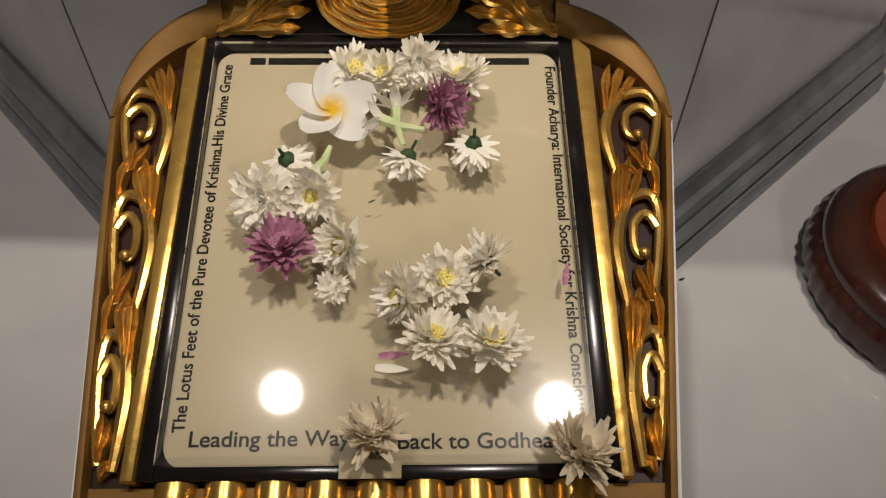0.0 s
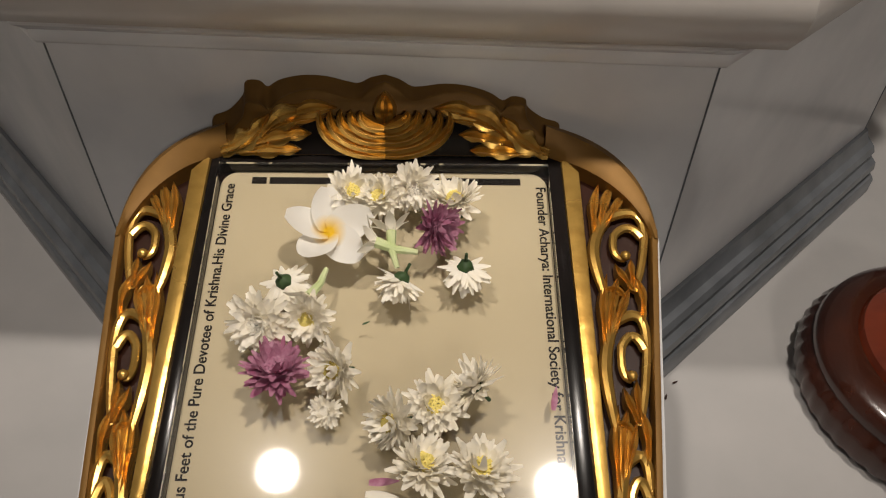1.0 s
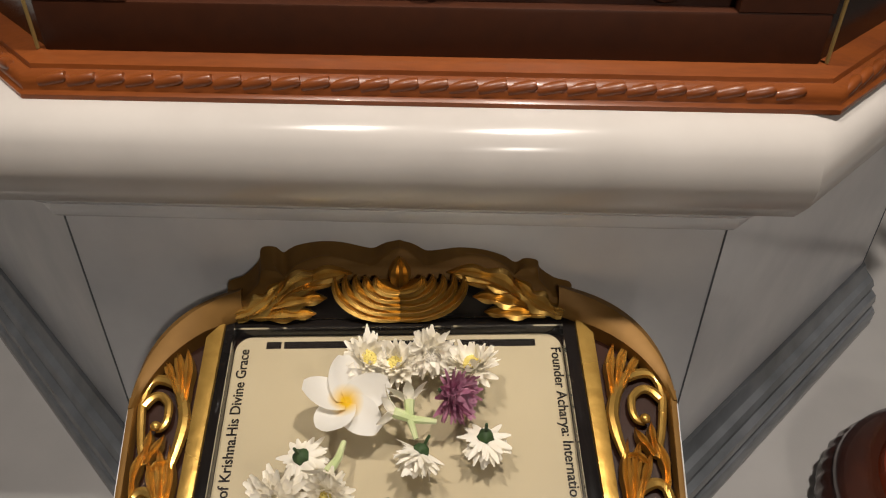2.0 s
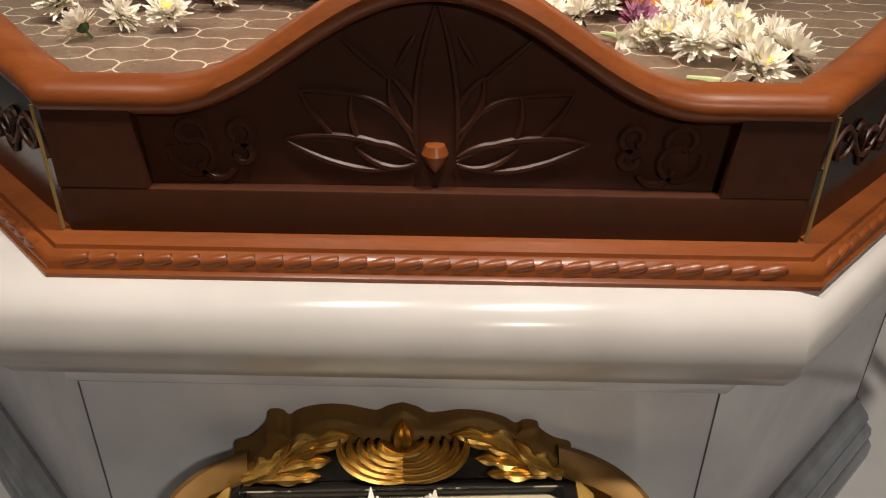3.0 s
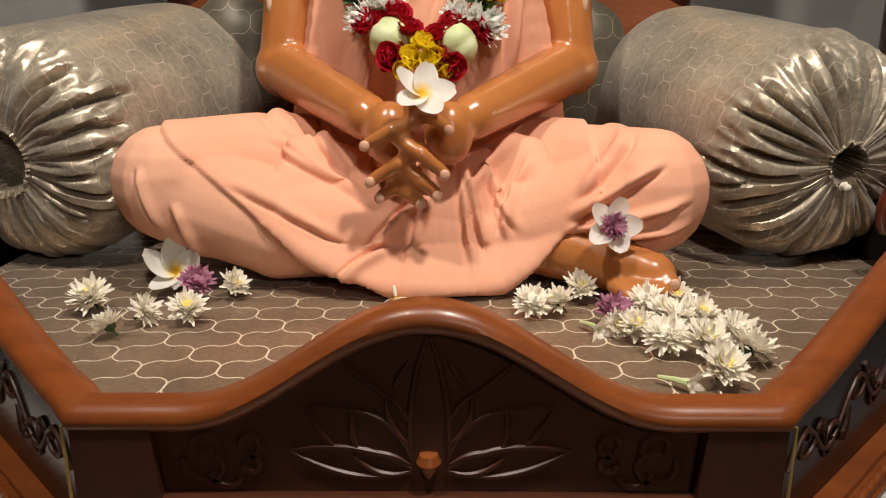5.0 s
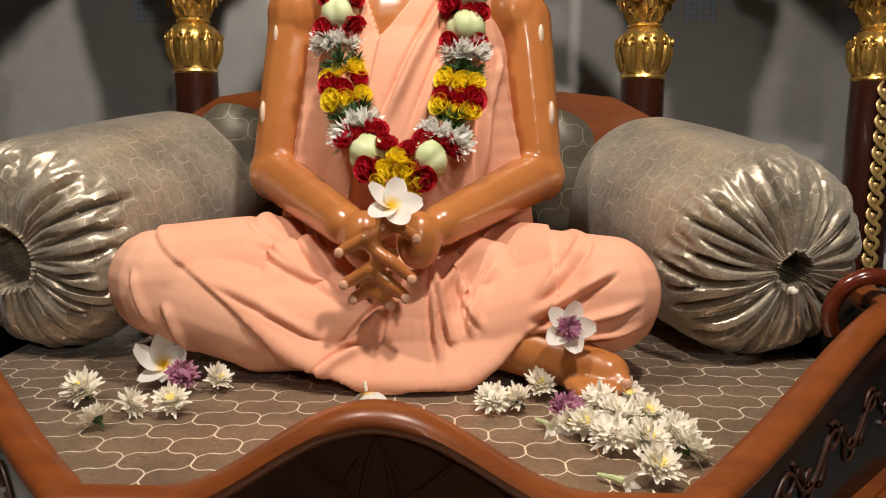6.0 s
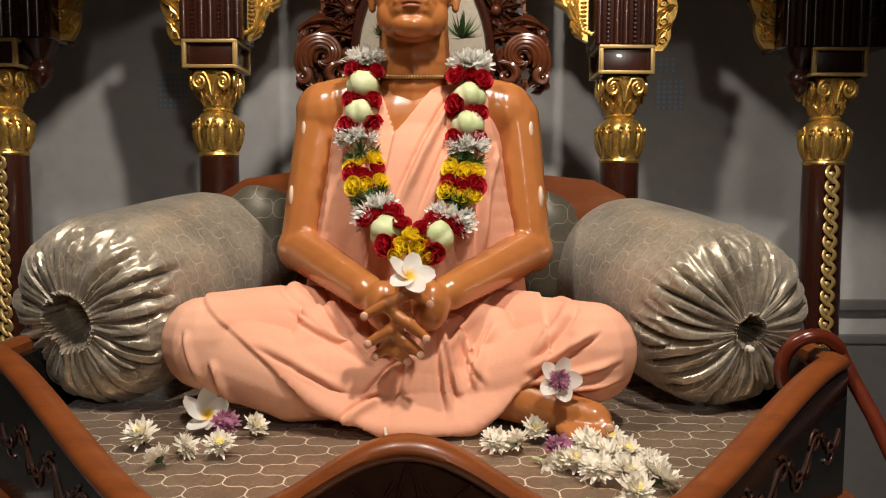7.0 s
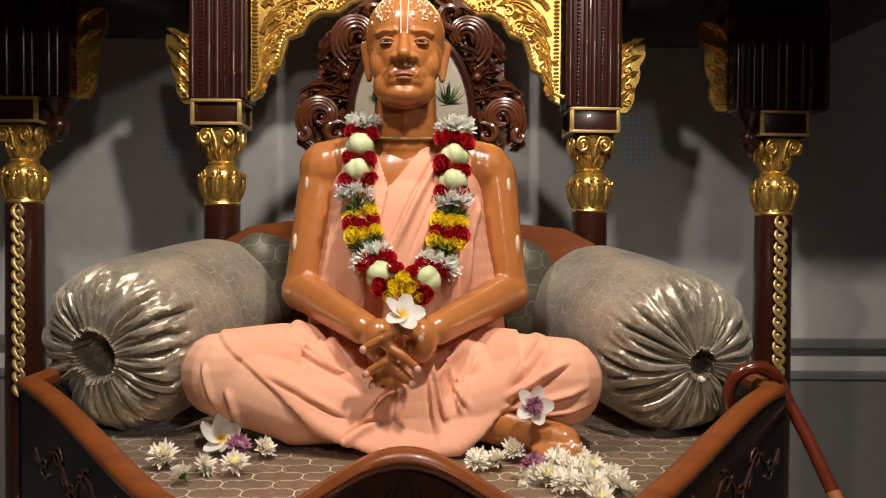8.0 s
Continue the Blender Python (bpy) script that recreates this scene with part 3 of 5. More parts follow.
def draw_robe(b):
    ball(b, (CX, 1.44, 0.785), (0.21, 0.15, 0.12), 32)
    limb(b, (CX - 0.1, 1.44, 0.74), (-0.335, 1.205, 0.778), 0.094, 0.071, 24)
    limb(b, (CX + 0.1, 1.44, 0.735), (0.270, 1.21, 0.766), 0.096, 0.073, 24)
    limb(b, (-0.332, 1.205, 0.768), (-0.2, 1.22, 0.71), 0.070, 0.062, 14)
    limb(b, (-0.2, 1.22, 0.71), (0.06, 1.225, 0.695), 0.065, 0.05, 16)
    limb(b, (0.268, 1.21, 0.756), (0.1, 1.225, 0.705), 0.073, 0.055, 14)
    limb(b, (0.1, 1.225, 0.7), (-0.1, 1.22, 0.69), 0.055, 0.045, 12)
    ball(b, (CX, 1.3, 0.72), (0.21, 0.12, 0.085), 24)
    ball(b, (-0.136, 1.188, 0.712), (0.05, 0.028, 0.03), 16)
    # the cloth that hangs between the shins and spreads over the seat
    for k in range(61):
        t = k / 60
        x = -0.215 + 0.375 * t
        bow = math.sin(math.pi * t)
        limb(b, (x * 0.75, 1.26, 0.79 - 0.035 * bow), (x, 1.168 - 0.028 * bow, hem(x) + 0.006), 0.03, 0.009, 18)


def pleat(v):
    return (1 - abs(math.sin(v))) ** 2


def ramp(v, a, b):
    t = max(0.0, min(1.0, (v - a) / (b - a)))
    return t * t * (3 - 2 * t)


CREASES = [((0.165, 0.715), (0.305, 0.755), 0.007), ((0.175, 0.705), (0.31, 0.725), 0.008), ((0.17, 0.735), (0.275, 0.80), 0.008), ((0.18, 0.76), (0.25, 0.835), 0.006), ((0.19, 0.695), (0.30, 0.695), 0.006),
           ((0.0, 0.79), (-0.045, 0.67), 0.004), ((0.025, 0.80), (0.04, 0.67), 0.007), ((0.06, 0.80), (0.085, 0.70), 0.003), ((0.11, 0.83), (0.03, 0.76), 0.008), ((-0.11, 0.83), (-0.04, 0.74), 0.006),
           ((-0.315, 0.755), (-0.295, 0.68), 0.006), ((-0.355, 0.80), (-0.335, 0.72), 0.006), ((-0.27, 0.87), (-0.15, 0.78), 0.004), ((-0.06, 0.70), (-0.12, 0.672), 0.006), ((0.03, 0.785), (0.06, 0.69), 0.007), ((0.055, 0.78), (0.10, 0.715), 0.005), ((-0.015, 0.76), (-0.09, 0.70), 0.006),
           ((-0.22, 0.815), (-0.07, 0.735), 0.005), ((-0.25, 0.775), (-0.11, 0.70), 0.004), ((0.115, 0.80), (0.075, 0.715), 0.006), ((-0.17, 0.835), (-0.12, 0.77), 0.005)]


def creases(x, z, rows, width):
    """Each crease is a sharp valley with a soft roll of cloth on one side of it."""
    f = 0.0
    for (x0, z0), (x1, z1), deep in rows:
        L = math.hypot(x1 - x0, z1 - z0)
        u, v = (x1 - x0) / L, (z1 - z0) / L
        t = ((x - x0) * u + (z - z0) * v) / L
        if -0.1 < t < 1.1:
            d = (-(x - x0) * v + (z - z0) * u) / width + 0.35 * math.sin(4 * t)
            fade = ramp(t, -0.08, 0.2) * (1 - ramp(t, 0.7, 1.08))
            f += deep * fade * (math.exp(-((d - 1.25) / 0.95) ** 2) - 0.8 * math.exp(-(d / 0.42) ** 2))
    return f


def fold_lap(c):
    """Single creases, and the step at the lapping cloth's edge."""
    w = noise.noise(c * 5)
    f = 0.005 * w + 0.0022 * noise.noise(c * 14) + (1.5 * creases(c.x, c.z, CREASES, 0.0062) if c.y < 1.34 else 0)
    if c.y < 1.36 and -0.37 < c.x < 0.2:
        e = hem(c.x) + 0.003 * math.sin(c.x * 50)
        slope = math.hypot(1, (hem(c.x + 0.01) - hem(c.x - 0.01)) / 0.02)
        f += 0.007 * ramp((c.z - e) / slope, -0.001, 0.0015)
    return f


def under_cloth(c):
    """The robe below the lapping edge over one knee, which takes the lit, paler robe colour."""
    return c.y < 1.36 and c.x < -0.04 and c.z < hem(c.x) + 0.003 * math.sin(c.x * 50) - 0.001


DRAPE = [((0.05, 1.19), (-0.05, 0.99), 0.007), ((0.075, 1.17), (-0.01, 0.97), 0.005), ((0.09, 1.13), (0.055, 0.93), 0.005), ((-0.115, 1.1), (-0.085, 0.9), 0.007), ((0.115, 1.1), (0.085, 0.9), 0.007), ((-0.07, 0.98), (-0.1, 0.87), 0.008), ((0.03, 0.95), (-0.03, 0.86), 0.006)]


def fold_chest(c):
    """The shawl's edge from the neck across the chest, and a few creases beside it."""
    w = noise.noise(c * 5)
    f = 0.006 * w + 0.0025 * noise.noise(c * 13)
    if c.y < 1.46:
        f += 1.7 * creases(c.x, c.z, DRAPE, 0.008)
        x = -0.048 + (c.z - 1.108) * (0.76 if c.z > 1.108 else 0.22)
        f += 0.007 * ramp(c.x - x, -0.003, 0.003)
    edge = ramp(abs(c.x - CX), 0.115, 0.15)
    f += edge * 0.008 * pleat(c.y * 55 + c.z * 6 + w * 1.5)
    return f - (0.010 if in_neckline(c) else 0)


def in_neckline(c):
    """The bare chest in the open neck of the robe."""
    h = c.z - 1.108
    return h > 0 and c.y < 1.45 and -0.048 - h * 0.33 < c.x < -0.048 + h * 0.76


def join_statue():
    me = bpy.data.meshes.new("seated_statue")
    vs, fs, ms = [], [], []

    def add(src, slot, fold=None, pick=None):
        o = len(vs)
        for v in src.vertices:
            vs.append(v.co + v.normal * fold(v.co) if fold else v.co.copy())
        for p in src.polygons:
            fs.append([i + o for i in p.vertices])
            ms.append(pick(p.center) if pick else slot)

    def extra(draw, slot):
        b = bmesh.new()
        draw(b)
        src = bpy.data.meshes.new("tmp")
        b.to_mesh(src)
        b.free()
        add(src, slot)

    add(blob(draw_head, 0.0026, 7), 0, fold_head)
    add(blob(draw_skin, 0.0038, 10), 0)
    add(blob(draw_torso, 0.003, 16), 1, fold_chest, lambda c: 0 if in_neckline(c) else 1)
    add(blob(draw_robe, 0.003, 14), 1, fold_lap, lambda c: 6 if under_cloth(c) else 1)

    def nails(b):
        for p, q, r, y in FINGERS:
            ball(b, grip(r[0], r[1], y - 0.0035), (0.0062, 0.0028, 0.0066), 10)
        ball(b, (0.279, 1.0985, 0.674), (0.007, 0.003, 0.006), 10)

    extra(nails, 2)

    def marks(b):
        rq = random.Random(31)
        for s in (-1, 1):
            tube(b, [(CX + s * (0.0058 + 0.002 * k / 8), 1.311 + 0.0075 * (k / 8) ** 2 * 4 - 0.003, 1.402 + 0.075 * k / 8) for k in range(9)], 0.0016, 6)
            ball(b, (CX + s * 0.033, 1.3205, 1.389), (0.0125, 0.0088, 0.0052), 14)
            for k in range(46):
                az, el = radians(rq.gauss(36, 11)), radians(rq.uniform(8, 44))
                n3 = Vector((s * math.sin(az) * math.cos(el), -math.cos(az) * math.cos(el), math.sin(el)))
                ball(b, (CX + n3.x * 0.0803, 1.41 + n3.y * 0.0982, 1.418 + n3.z * 0.0863), (rq.uniform(0.0012, 0.0035), 0.0015, rq.uniform(0.0012, 0.0045)), 6)
            ball(b, (CX + 0.006 + s * 0.2045, 1.425, 1.12), (0.007, 0.012, 0.022), 12)
            ball(b, (CX + 0.004 + s * 0.2255, 1.412, 1.0), (0.006, 0.012, 0.022), 12)

    extra(marks, 3)

    def eyes(b):
        for s in (-1, 1):
            ball(b, (CX + s * 0.033, 1.3132, 1.3885), (0.0060, 0.0028, 0.0049), 12)

    extra(eyes, 4)

    def lids(b):
        for s in (-1, 1):
            for z, rise, r in ((1.3895, 0.0036, 0.0034), (1.3858, -0.0016, 0.0022), (1.4055, 0.0028, 0.0026)):
                tube(b, [(CX + s * 0.033 + 0.0155 * (k / 5 - 1), 1.3128 + 0.006 * (k / 5 - 1) ** 2 + s * 0.002 * (k / 5 - 1), z + rise * (1 - (k / 5 - 1) ** 2)) for k in range(11)], [r * (0.3 + 0.7 * math.sin(math.pi * k / 10)) for k in range(11)], 8)

    extra(lids, 0)

    def mouth(b):
        tube(b, [(CX - 0.026 + 0.052 * k / 12, 1.3085 + 0.014 * (k / 6 - 1) ** 2, 1.3265 - 0.0055 * (k / 6 - 1) ** 2) for k in range(13)], [0.0010 + 0.0026 * math.sin(math.pi * k / 12) for k in range(13)], 8)
        tube(b, [(CX - 0.024 + 0.048 * k / 12, 1.3108 + 0.014 * (k / 6 - 1) ** 2, 1.3185 - 0.0018 * (k / 6 - 1) ** 2) for k in range(13)], [0.0010 + 0.0030 * math.sin(math.pi * k / 12) for k in range(13)], 8)

    extra(mouth, 5)
    me.from_pydata(vs, [], fs)
    for m in (SKIN, ROBE, NAIL, WHITE, EYE, LIP, ROBE_LIT):
        me.materials.append(m)
    me.polygons.foreach_set("material_index", ms)
    me.shade_smooth()
    return tagged(new("seated_statue", me), "life-size painted seated statue in a draped peach robe on the throne", "statue")


join_statue()


# ---- bolsters ----
def bolster(p, q, r, hole, seed, label):
    p, q = Vector(p), Vector(q)
    d = p - q
    m = Matrix.Translation(q) @ d.to_track_quat("Z", "X").to_matrix().to_4x4()
    L, seg = d.length, 300
    rb = random.Random(int(seed))
    folds = [(2 * math.pi * (k + rb.uniform(-0.38, 0.38)) / 38, rb.uniform(0.3, 1.0) ** 1.2, rb.uniform(-0.32, 0.32), rb.uniform(0.45, 1.4)) for k in range(38)]
    ob = thing("bolster_pillow", label, "bolster", group="bolsters")
    b = bmesh.new()
    uvl = b.loops.layers.uv.new("UVMap")
    # along the cover: (radius, length along the axis, depth of the pleats)
    line = [(r * 0.2, -0.035, 0), (r * 0.6, -0.033, 0), (r * 0.88, -0.02, 0), (r * 0.98, 0.005, 0)]
    line += [(r * (1 + 0.015 * math.sin(math.pi * i / 10)), L * (0.05 + 0.065 * i), 0.0012 * max(0, i - 7)) for i in range(11)]
    cap = 26
    for i in range(1, cap + 1):
        t = i / cap
        a = t * math.pi / 2
        rad = hole + (r - hole) * (math.cos(a) ** 0.62)
        line.append((rad, L * 0.72 + L * 0.3 * math.sin(a) ** 0.9, 0.002 + 0.0125 * math.sin(math.pi * min(1, t * 1.05)) ** 0.8 * (1 if t < 0.95 else 0.5)))
    line += [(hole * 0.93, L * 1.03, 0.005), (hole * 0.88, L * 0.99, 0.003), (hole * 0.86, L * 0.9, 0.003), (hole * 0.4, L * 0.87, 0.008), (0.002, L * 0.87, 0)]
    rings, run, last = [], 0.0, None
    for i, (rad, z, amp) in enumerate(line):
        if last:
            run += math.hypot(rad - last[0], z - last[1])
        last = (rad, z)
        ring = []
        for k in range(seg):
            a = 2 * math.pi * k / seg
            c, sn = math.cos(a), math.sin(a)
            w = noise.noise(Vector((c * 2.5, sn * 2.5, seed + run * 5.0)))
            up = 0.0
            if i > 12 and amp > 0:
                t = min(1.0, (i - 12) / (cap + 3))
                for fa, reach, bend, deep in folds:
                    far = (a - fa - bend * (1 - t) + math.pi) % (2 * math.pi) - math.pi
                    dist = far * rad / (0.0055 + 0.004 * (1 - t))
                    if -4 < dist < 4:
                        on = ramp(t, 1.0 - reach, 1.25 - reach)
                        up += deep * on * (0.55 * math.exp(-((dist - 1.5) / 1.0) ** 2) - 1.0 * math.exp(-(dist / 0.55) ** 2))
                near = max(0, min(1, (hole * 1.6 - rad) / hole))
                up = amp * (up * (1 - 0.5 * near) + near * 0.5 * math.sin(a * 43 + 5 * w)) * 1.75
                fine_w = noise.noise(Vector((c * 9 + t * 3, sn * 9, seed + t * 2.5)))
                up = max(-0.016, min(0.0065, up + 0.0045 * ramp(t, 0.05, 0.4) * (1 - 2.2 * abs(fine_w)) * (1 - near)))
            up += 0.006 * w * min(1.0, i / 10)
            rr = max(0.0005, rad + up * 0.9)
            ring.append((b.verts.new(m @ Vector((rr * c, rr * sn, z + up * 0.7))), a * r, run))
        rings.append(ring)
    for p0, p1 in zip(rings, rings[1:]):
        for k in range(seg):
            quad = (p0[k], p0[(k + 1) % seg], p1[(k + 1) % seg], p1[k])
            f = b.faces.new([v[0] for v in quad])
            for lp, v in zip(f.loops, quad):
                u = v[1] if not (k == seg - 1 and v[1] == 0) else 2 * math.pi * r
                lp[uvl].uv = (u, v[2])
    b.faces.new([v[0] for v in rings[0]])
    cover = part("cover", b, SATIN, ob)
    cover.data.shade_smooth()
    return ob, m, L


bol_a, ma, La = bolster((-0.575, 1.265, 0.797), (-0.448, 1.64, 0.848), 0.163, 0.05, 3.0, "silvery satin bolster pillow with a wide drawn-in open end")
bol_b, mb, Lb = bolster((0.535, 1.265, 0.788), (0.41, 1.64, 0.842), 0.160, 0.028, 8.0, "silvery satin bolster pillow with a tightly gathered end")
b = bmesh.new()
for k in range(5):
    ball(b, mb @ Vector((0, 0, Lb * 1.02)) + Vector((-0.004 + 0.004 * (k % 3), -0.004 - 0.001 * k, -0.030 + 0.003 * (k % 2))), (0.004, 0.003, 0.0045), 8)
part("knot", b, PETAL, bol_b, "white cord knot")
cord = thing("drawstring", "thin pale drawstring lying over the bolster", "string")
b = bmesh.new()
tube(b, bez((-0.345, 1.49, 0.903), (-0.368, 1.41, 0.876), (-0.392, 1.32, 0.845)), 0.0019, 6)
part("cord", b, DRYCORD, cord)
for x, z, w in ((-0.35, 0.9, 0.1), (0.25, 0.89, 0.075)):
    pil = thing("back_cushion", "small dark olive-grey satin cushion propped against the throne back", "cushion", (x, 1.62, z), "back cushions", (0, 0, 0))
    b = bmesh.new()
    ball(b, (0, 0, 0), (w, 0.06, 0.12), 32)
    uvl = b.loops.layers.uv.new("UVMap")
    for v in b.verts:
        c = v.co
        v.co += v.co.normalized() * 0.008 * noise.noise(c * 18)
    for f in b.faces:
        for lp in f.loops:
            lp[uvl].uv = (lp.vert.co.x, lp.vert.co.z)
    part("cover", b, CUSHION, pil)


# ---- columns ----
def facing(y):
    """Places carving on an upright face that looks to the front."""
    return lambda a, c, h: Vector((a, y - h, c))


def column_thing(x, y, label):
    return thing("canopy_column", label, "column", (x, y, -0.012), "canopy columns")


def column_body(ob):
    b = bmesh.new()
    lathe(b, [(0.052, 0), (0.052, 0.6), (0.048, 1.115)], 32)
    part("shaft", b, DARK, ob)
    b = bmesh.new()
    lobes = lambda a, i: 1 + 0.09 * abs(math.sin(4 * a)) if 4 <= i <= 9 else 1
    lathe(b, [(0.048, 1.098), (0.056, 1.102), (0.06, 1.108), (0.056, 1.116), (0.052, 1.122), (0.054, 1.14), (0.06, 1.16), (0.063, 1.178), (0.058, 1.195), (0.046, 1.208), (0.04, 1.212), (0.045, 1.217), (0.04, 1.223), (0.042, 1.232), (0.052, 1.25), (0.06, 1.275), (0.062, 1.31)], 64, wave=lobes)
    cap = part("capital", b, GOLD, ob, "gilded carved capital")
    for k in range(8):
        a = math.pi / 4 * k
        rot = Matrix.Rotation(a, 3, "Z")
        wrap = lambda p, q, h, rot=rot: rot @ Vector((p, -(0.056 + 0.012 * math.sin((q - 1.12) / 0.085 * math.pi) + h), q))
        b = bmesh.new()
        leaf(b, ((0, 1.118), (0.0, 1.165), (0.004, 1.198)), 0.034, 0.008, wrap)
        stem(b, coil(-0.012, 1.182, 0.011, 0.003, -60, 330, 14), 0.0028, wrap, 0.006, 6)
        stem(b, coil(0.012, 1.182, 0.011, 0.003, 240, -150, 14), 0.0028, wrap, 0.006, 6)
        part("acanthus_leaf", b, GOLD, cap)
        b = bmesh.new()
        wrap2 = lambda p, q, h, rot=rot: rot @ Vector((p, -(0.04 + 0.022 * ((q - 1.225) / 0.06) + h), q))
        leaf(b, ((-0.02, 1.255), (0.0, 1.225), (0.02, 1.255)), 0.016, 0.006, wrap2)
        leaf(b, ((0, 1.225), (0.0, 1.25), (0.0, 1.275)), 0.02, 0.008, wrap2)
        part("acanthus_leaf", b, GOLD, cap)
    for rz in (0, 90, 180, 270):
        rot = Matrix.Rotation(radians(rz), 3, "Z")
        wrap = lambda p, q, h, rot=rot: rot @ Vector((p, -0.058 - h, q))
        for sg in (-1, 1):
            b = bmesh.new()
            pts = coil(sg * 0.034, 1.284, 0.021, 0.004, 90, 90 - sg * 560, 30)
            stem(b, [(0.0, 1.25), (sg * 0.006, 1.278), (sg * 0.018, 1.303)] + pts, 0.0052, wrap, 0.004)
            b2 = ball(b, wrap(sg * 0.034, 1.284, 0.003), 0.007, 8)
            part("volute", b, GOLD, cap)
    for q in [cap] + list(cap.children):
        q.data.transform(Matrix.Diagonal((0.84, 0.84, 1, 1)))
    b = bmesh.new()
    box(b, (-0.056, -0.056, 1.31), (0.056, 0.056, 1.382), 0.002)
    blk = part("block", b, DARK, ob)
    for rz in (0, 90, 180, 270):
        b = bmesh.new()
        t = 0.008
        for lo, hi in (((-0.064, -0.067, 1.314), (0.064, -0.056, 1.314 + t)), ((-0.064, -0.067, 1.374), (0.064, -0.056, 1.374 + t)),
                       ((-0.064, -0.067, 1.314 + t), (-0.064 + t, -0.056, 1.374)), ((0.064 - t, -0.067, 1.314 + t), (0.064, -0.056, 1.374))):
            box(b, lo, hi, 0.0015)
        bmesh.ops.rotate(b, verts=b.verts, cent=(0, 0, 0), matrix=Matrix.Rotation(radians(rz), 3, "Z"))
        part("panel_frame", b, PLASTER, blk, "pale gilt panel frame")


def pier(ob, x0, x1, z1=2.3):
    """The moulded upper pier: a core, upright rounded strips and rows of beads."""
    b = bmesh.new()
    box(b, (x0, -0.06, 1.383), (x1, 0.06, z1), 0.003)
    core_p = part("pier", b, DARK, ob)
    n = max(4, round((x1 - x0) / 0.022))
    for k in range(n):
        x = x0 + (x1 - x0) * (k + 0.5) / n
        b = bmesh.new()
        if k % 3 == 1:
            for q in range(40):
                ball(b, (x, -0.063, 1.39 + 0.0105 * q), 0.0048, 6)
            part("bead_row", b, DARK, core_p, kind="stuff")
        else:
            lathe(b, [(0.0085, 1.385), (0.0085, z1 - 0.01)], 12, Matrix.Translation((x, -0.06, 0)))
            part("moulding", b, DARK, core_p)


def bracket(ob, x, sgn, z0, z1, w):
    """A gilded leaf bracket beside a pier, spreading upwards."""
    y = -0.02
    b = bmesh.new()
    zs = [z0 + (z1 - z0) * i / 12 for i in range(13)]
    edge = [(x + sgn * w * (0.35 + 0.65 * (i / 12) ** 0.8 + 0.12 * abs(math.sin(i * math.pi / 4))), z) for i, z in enumerate(zs)]
    prism(b, [(x, z0)] + edge + [(x, z1)], 0.02, Matrix.Translation((0, y, 0)) @ UPRIGHT, 0.003)
    br = part("bracket", b, GOLD, ob, "gilded carved bracket")
    f = facing(y - 0.002)
    for i in range(4):
        z = z0 + (z1 - z0) * (0.08 + 0.24 * i)
        b = bmesh.new()
        leaf(b, ((x + sgn * 0.006, z), (x + sgn * w * 0.3, z + 0.04), (x + sgn * w * (0.7 + 0.1 * i), z + 0.05)), 0.026, 0.011, f, 15, 2.5)
        stem(b, coil(x + sgn * w * 0.35, z + 0.01, 0.012, 0.003, 0, sgn * 400, 14), 0.003, f, 0.003, 6)
        part("leaf", b, GOLD, br)
    b = bmesh.new()
    for q in range(int((z1 - z0) / 0.009)):
        ball(b, (x + sgn * 0.006, y - 0.002, z0 + 0.02 + 0.009 * q), (0.006, 0.004, 0.0035), 6)
    part("bead_row", b, GOLD, br, kind="stuff")


col = column_thing(-0.53, 1.95, "dark wooden inner canopy column with gilded capital and bracket")
column_body(col)
col2 = copy_thing(col, pose(0.47, 1.95, -0.024))
outer = copy_thing(col, pose(-1.06, 1.95, -0.01))
outer2 = copy_thing(col, pose(0.978, 1.95, -0.028))
tagged(outer, "dark wooden outer canopy column with gilded capital and chain ornament")
tagged(outer2, "dark wooden outer canopy column with gilded capital and chain ornament")
pier(col, -0.072, 0.078), pier(col2, -0.078, 0.07)
pier(outer, -0.09, 0.15), pier(outer2, -0.14, 0.12)
bracket(col, -0.072, -1, 1.375, 1.56, 0.07), bracket(col2, 0.07, 1, 1.375, 1.56, 0.07)
bracket(outer, 0.15, 1, 1.385, 1.62, 0.075), bracket(outer2, -0.14, -1, 1.385, 1.62, 0.075)
for ob, x, cx in ((outer, 0.097, 0.010), (outer2, -0.077, -0.004)):
    b = bmesh.new()
    lathe(b, [(0.002, 1.268), (0.01, 1.272), (0.012, 1.28), (0.022, 1.288), (0.03, 1.308), (0.026, 1.325), (0.014, 1.335), (0.02, 1.345), (0.034, 1.36), (0.045, 1.3829)], 20, Matrix.Translation((x, -0.015, 0)))
    part("pendant", b, DARK, ob, "dark turned pendant knob")
    link = None
    for k in range(15):
        z = 1.08 - 0.0335 * k
        if link is None:
            b = bmesh.new()
            for q in (-1, 1):
                tube(b, [(q * 0.012 * math.sin(math.pi * n / 12) + q * 0.004 * math.cos(math.pi * n / 12), -0.004 - 0.004 * math.sin(math.pi * n / 12 + q), 0.021 - 0.042 * n / 12) for n in range(13)], [0.003 + 0.003 * math.sin(math.pi * n / 12) for n in range(13)], 8, 0.5)
            lathe(b, [(0.008, 0), (0.008, 0.002), (0.004, 0.005), (0.001, 0.006)], 12, Matrix.Rotation(radians(90), 4, "X"))
            o = part("chain_link", b, PLASTER, ob, "gilded chain ornament")
            link = o.data
        else:
            o = new("chain_link", link)
            o.parent = ob
        o.matrix_local = Matrix.Translation((cx, -0.052, z))

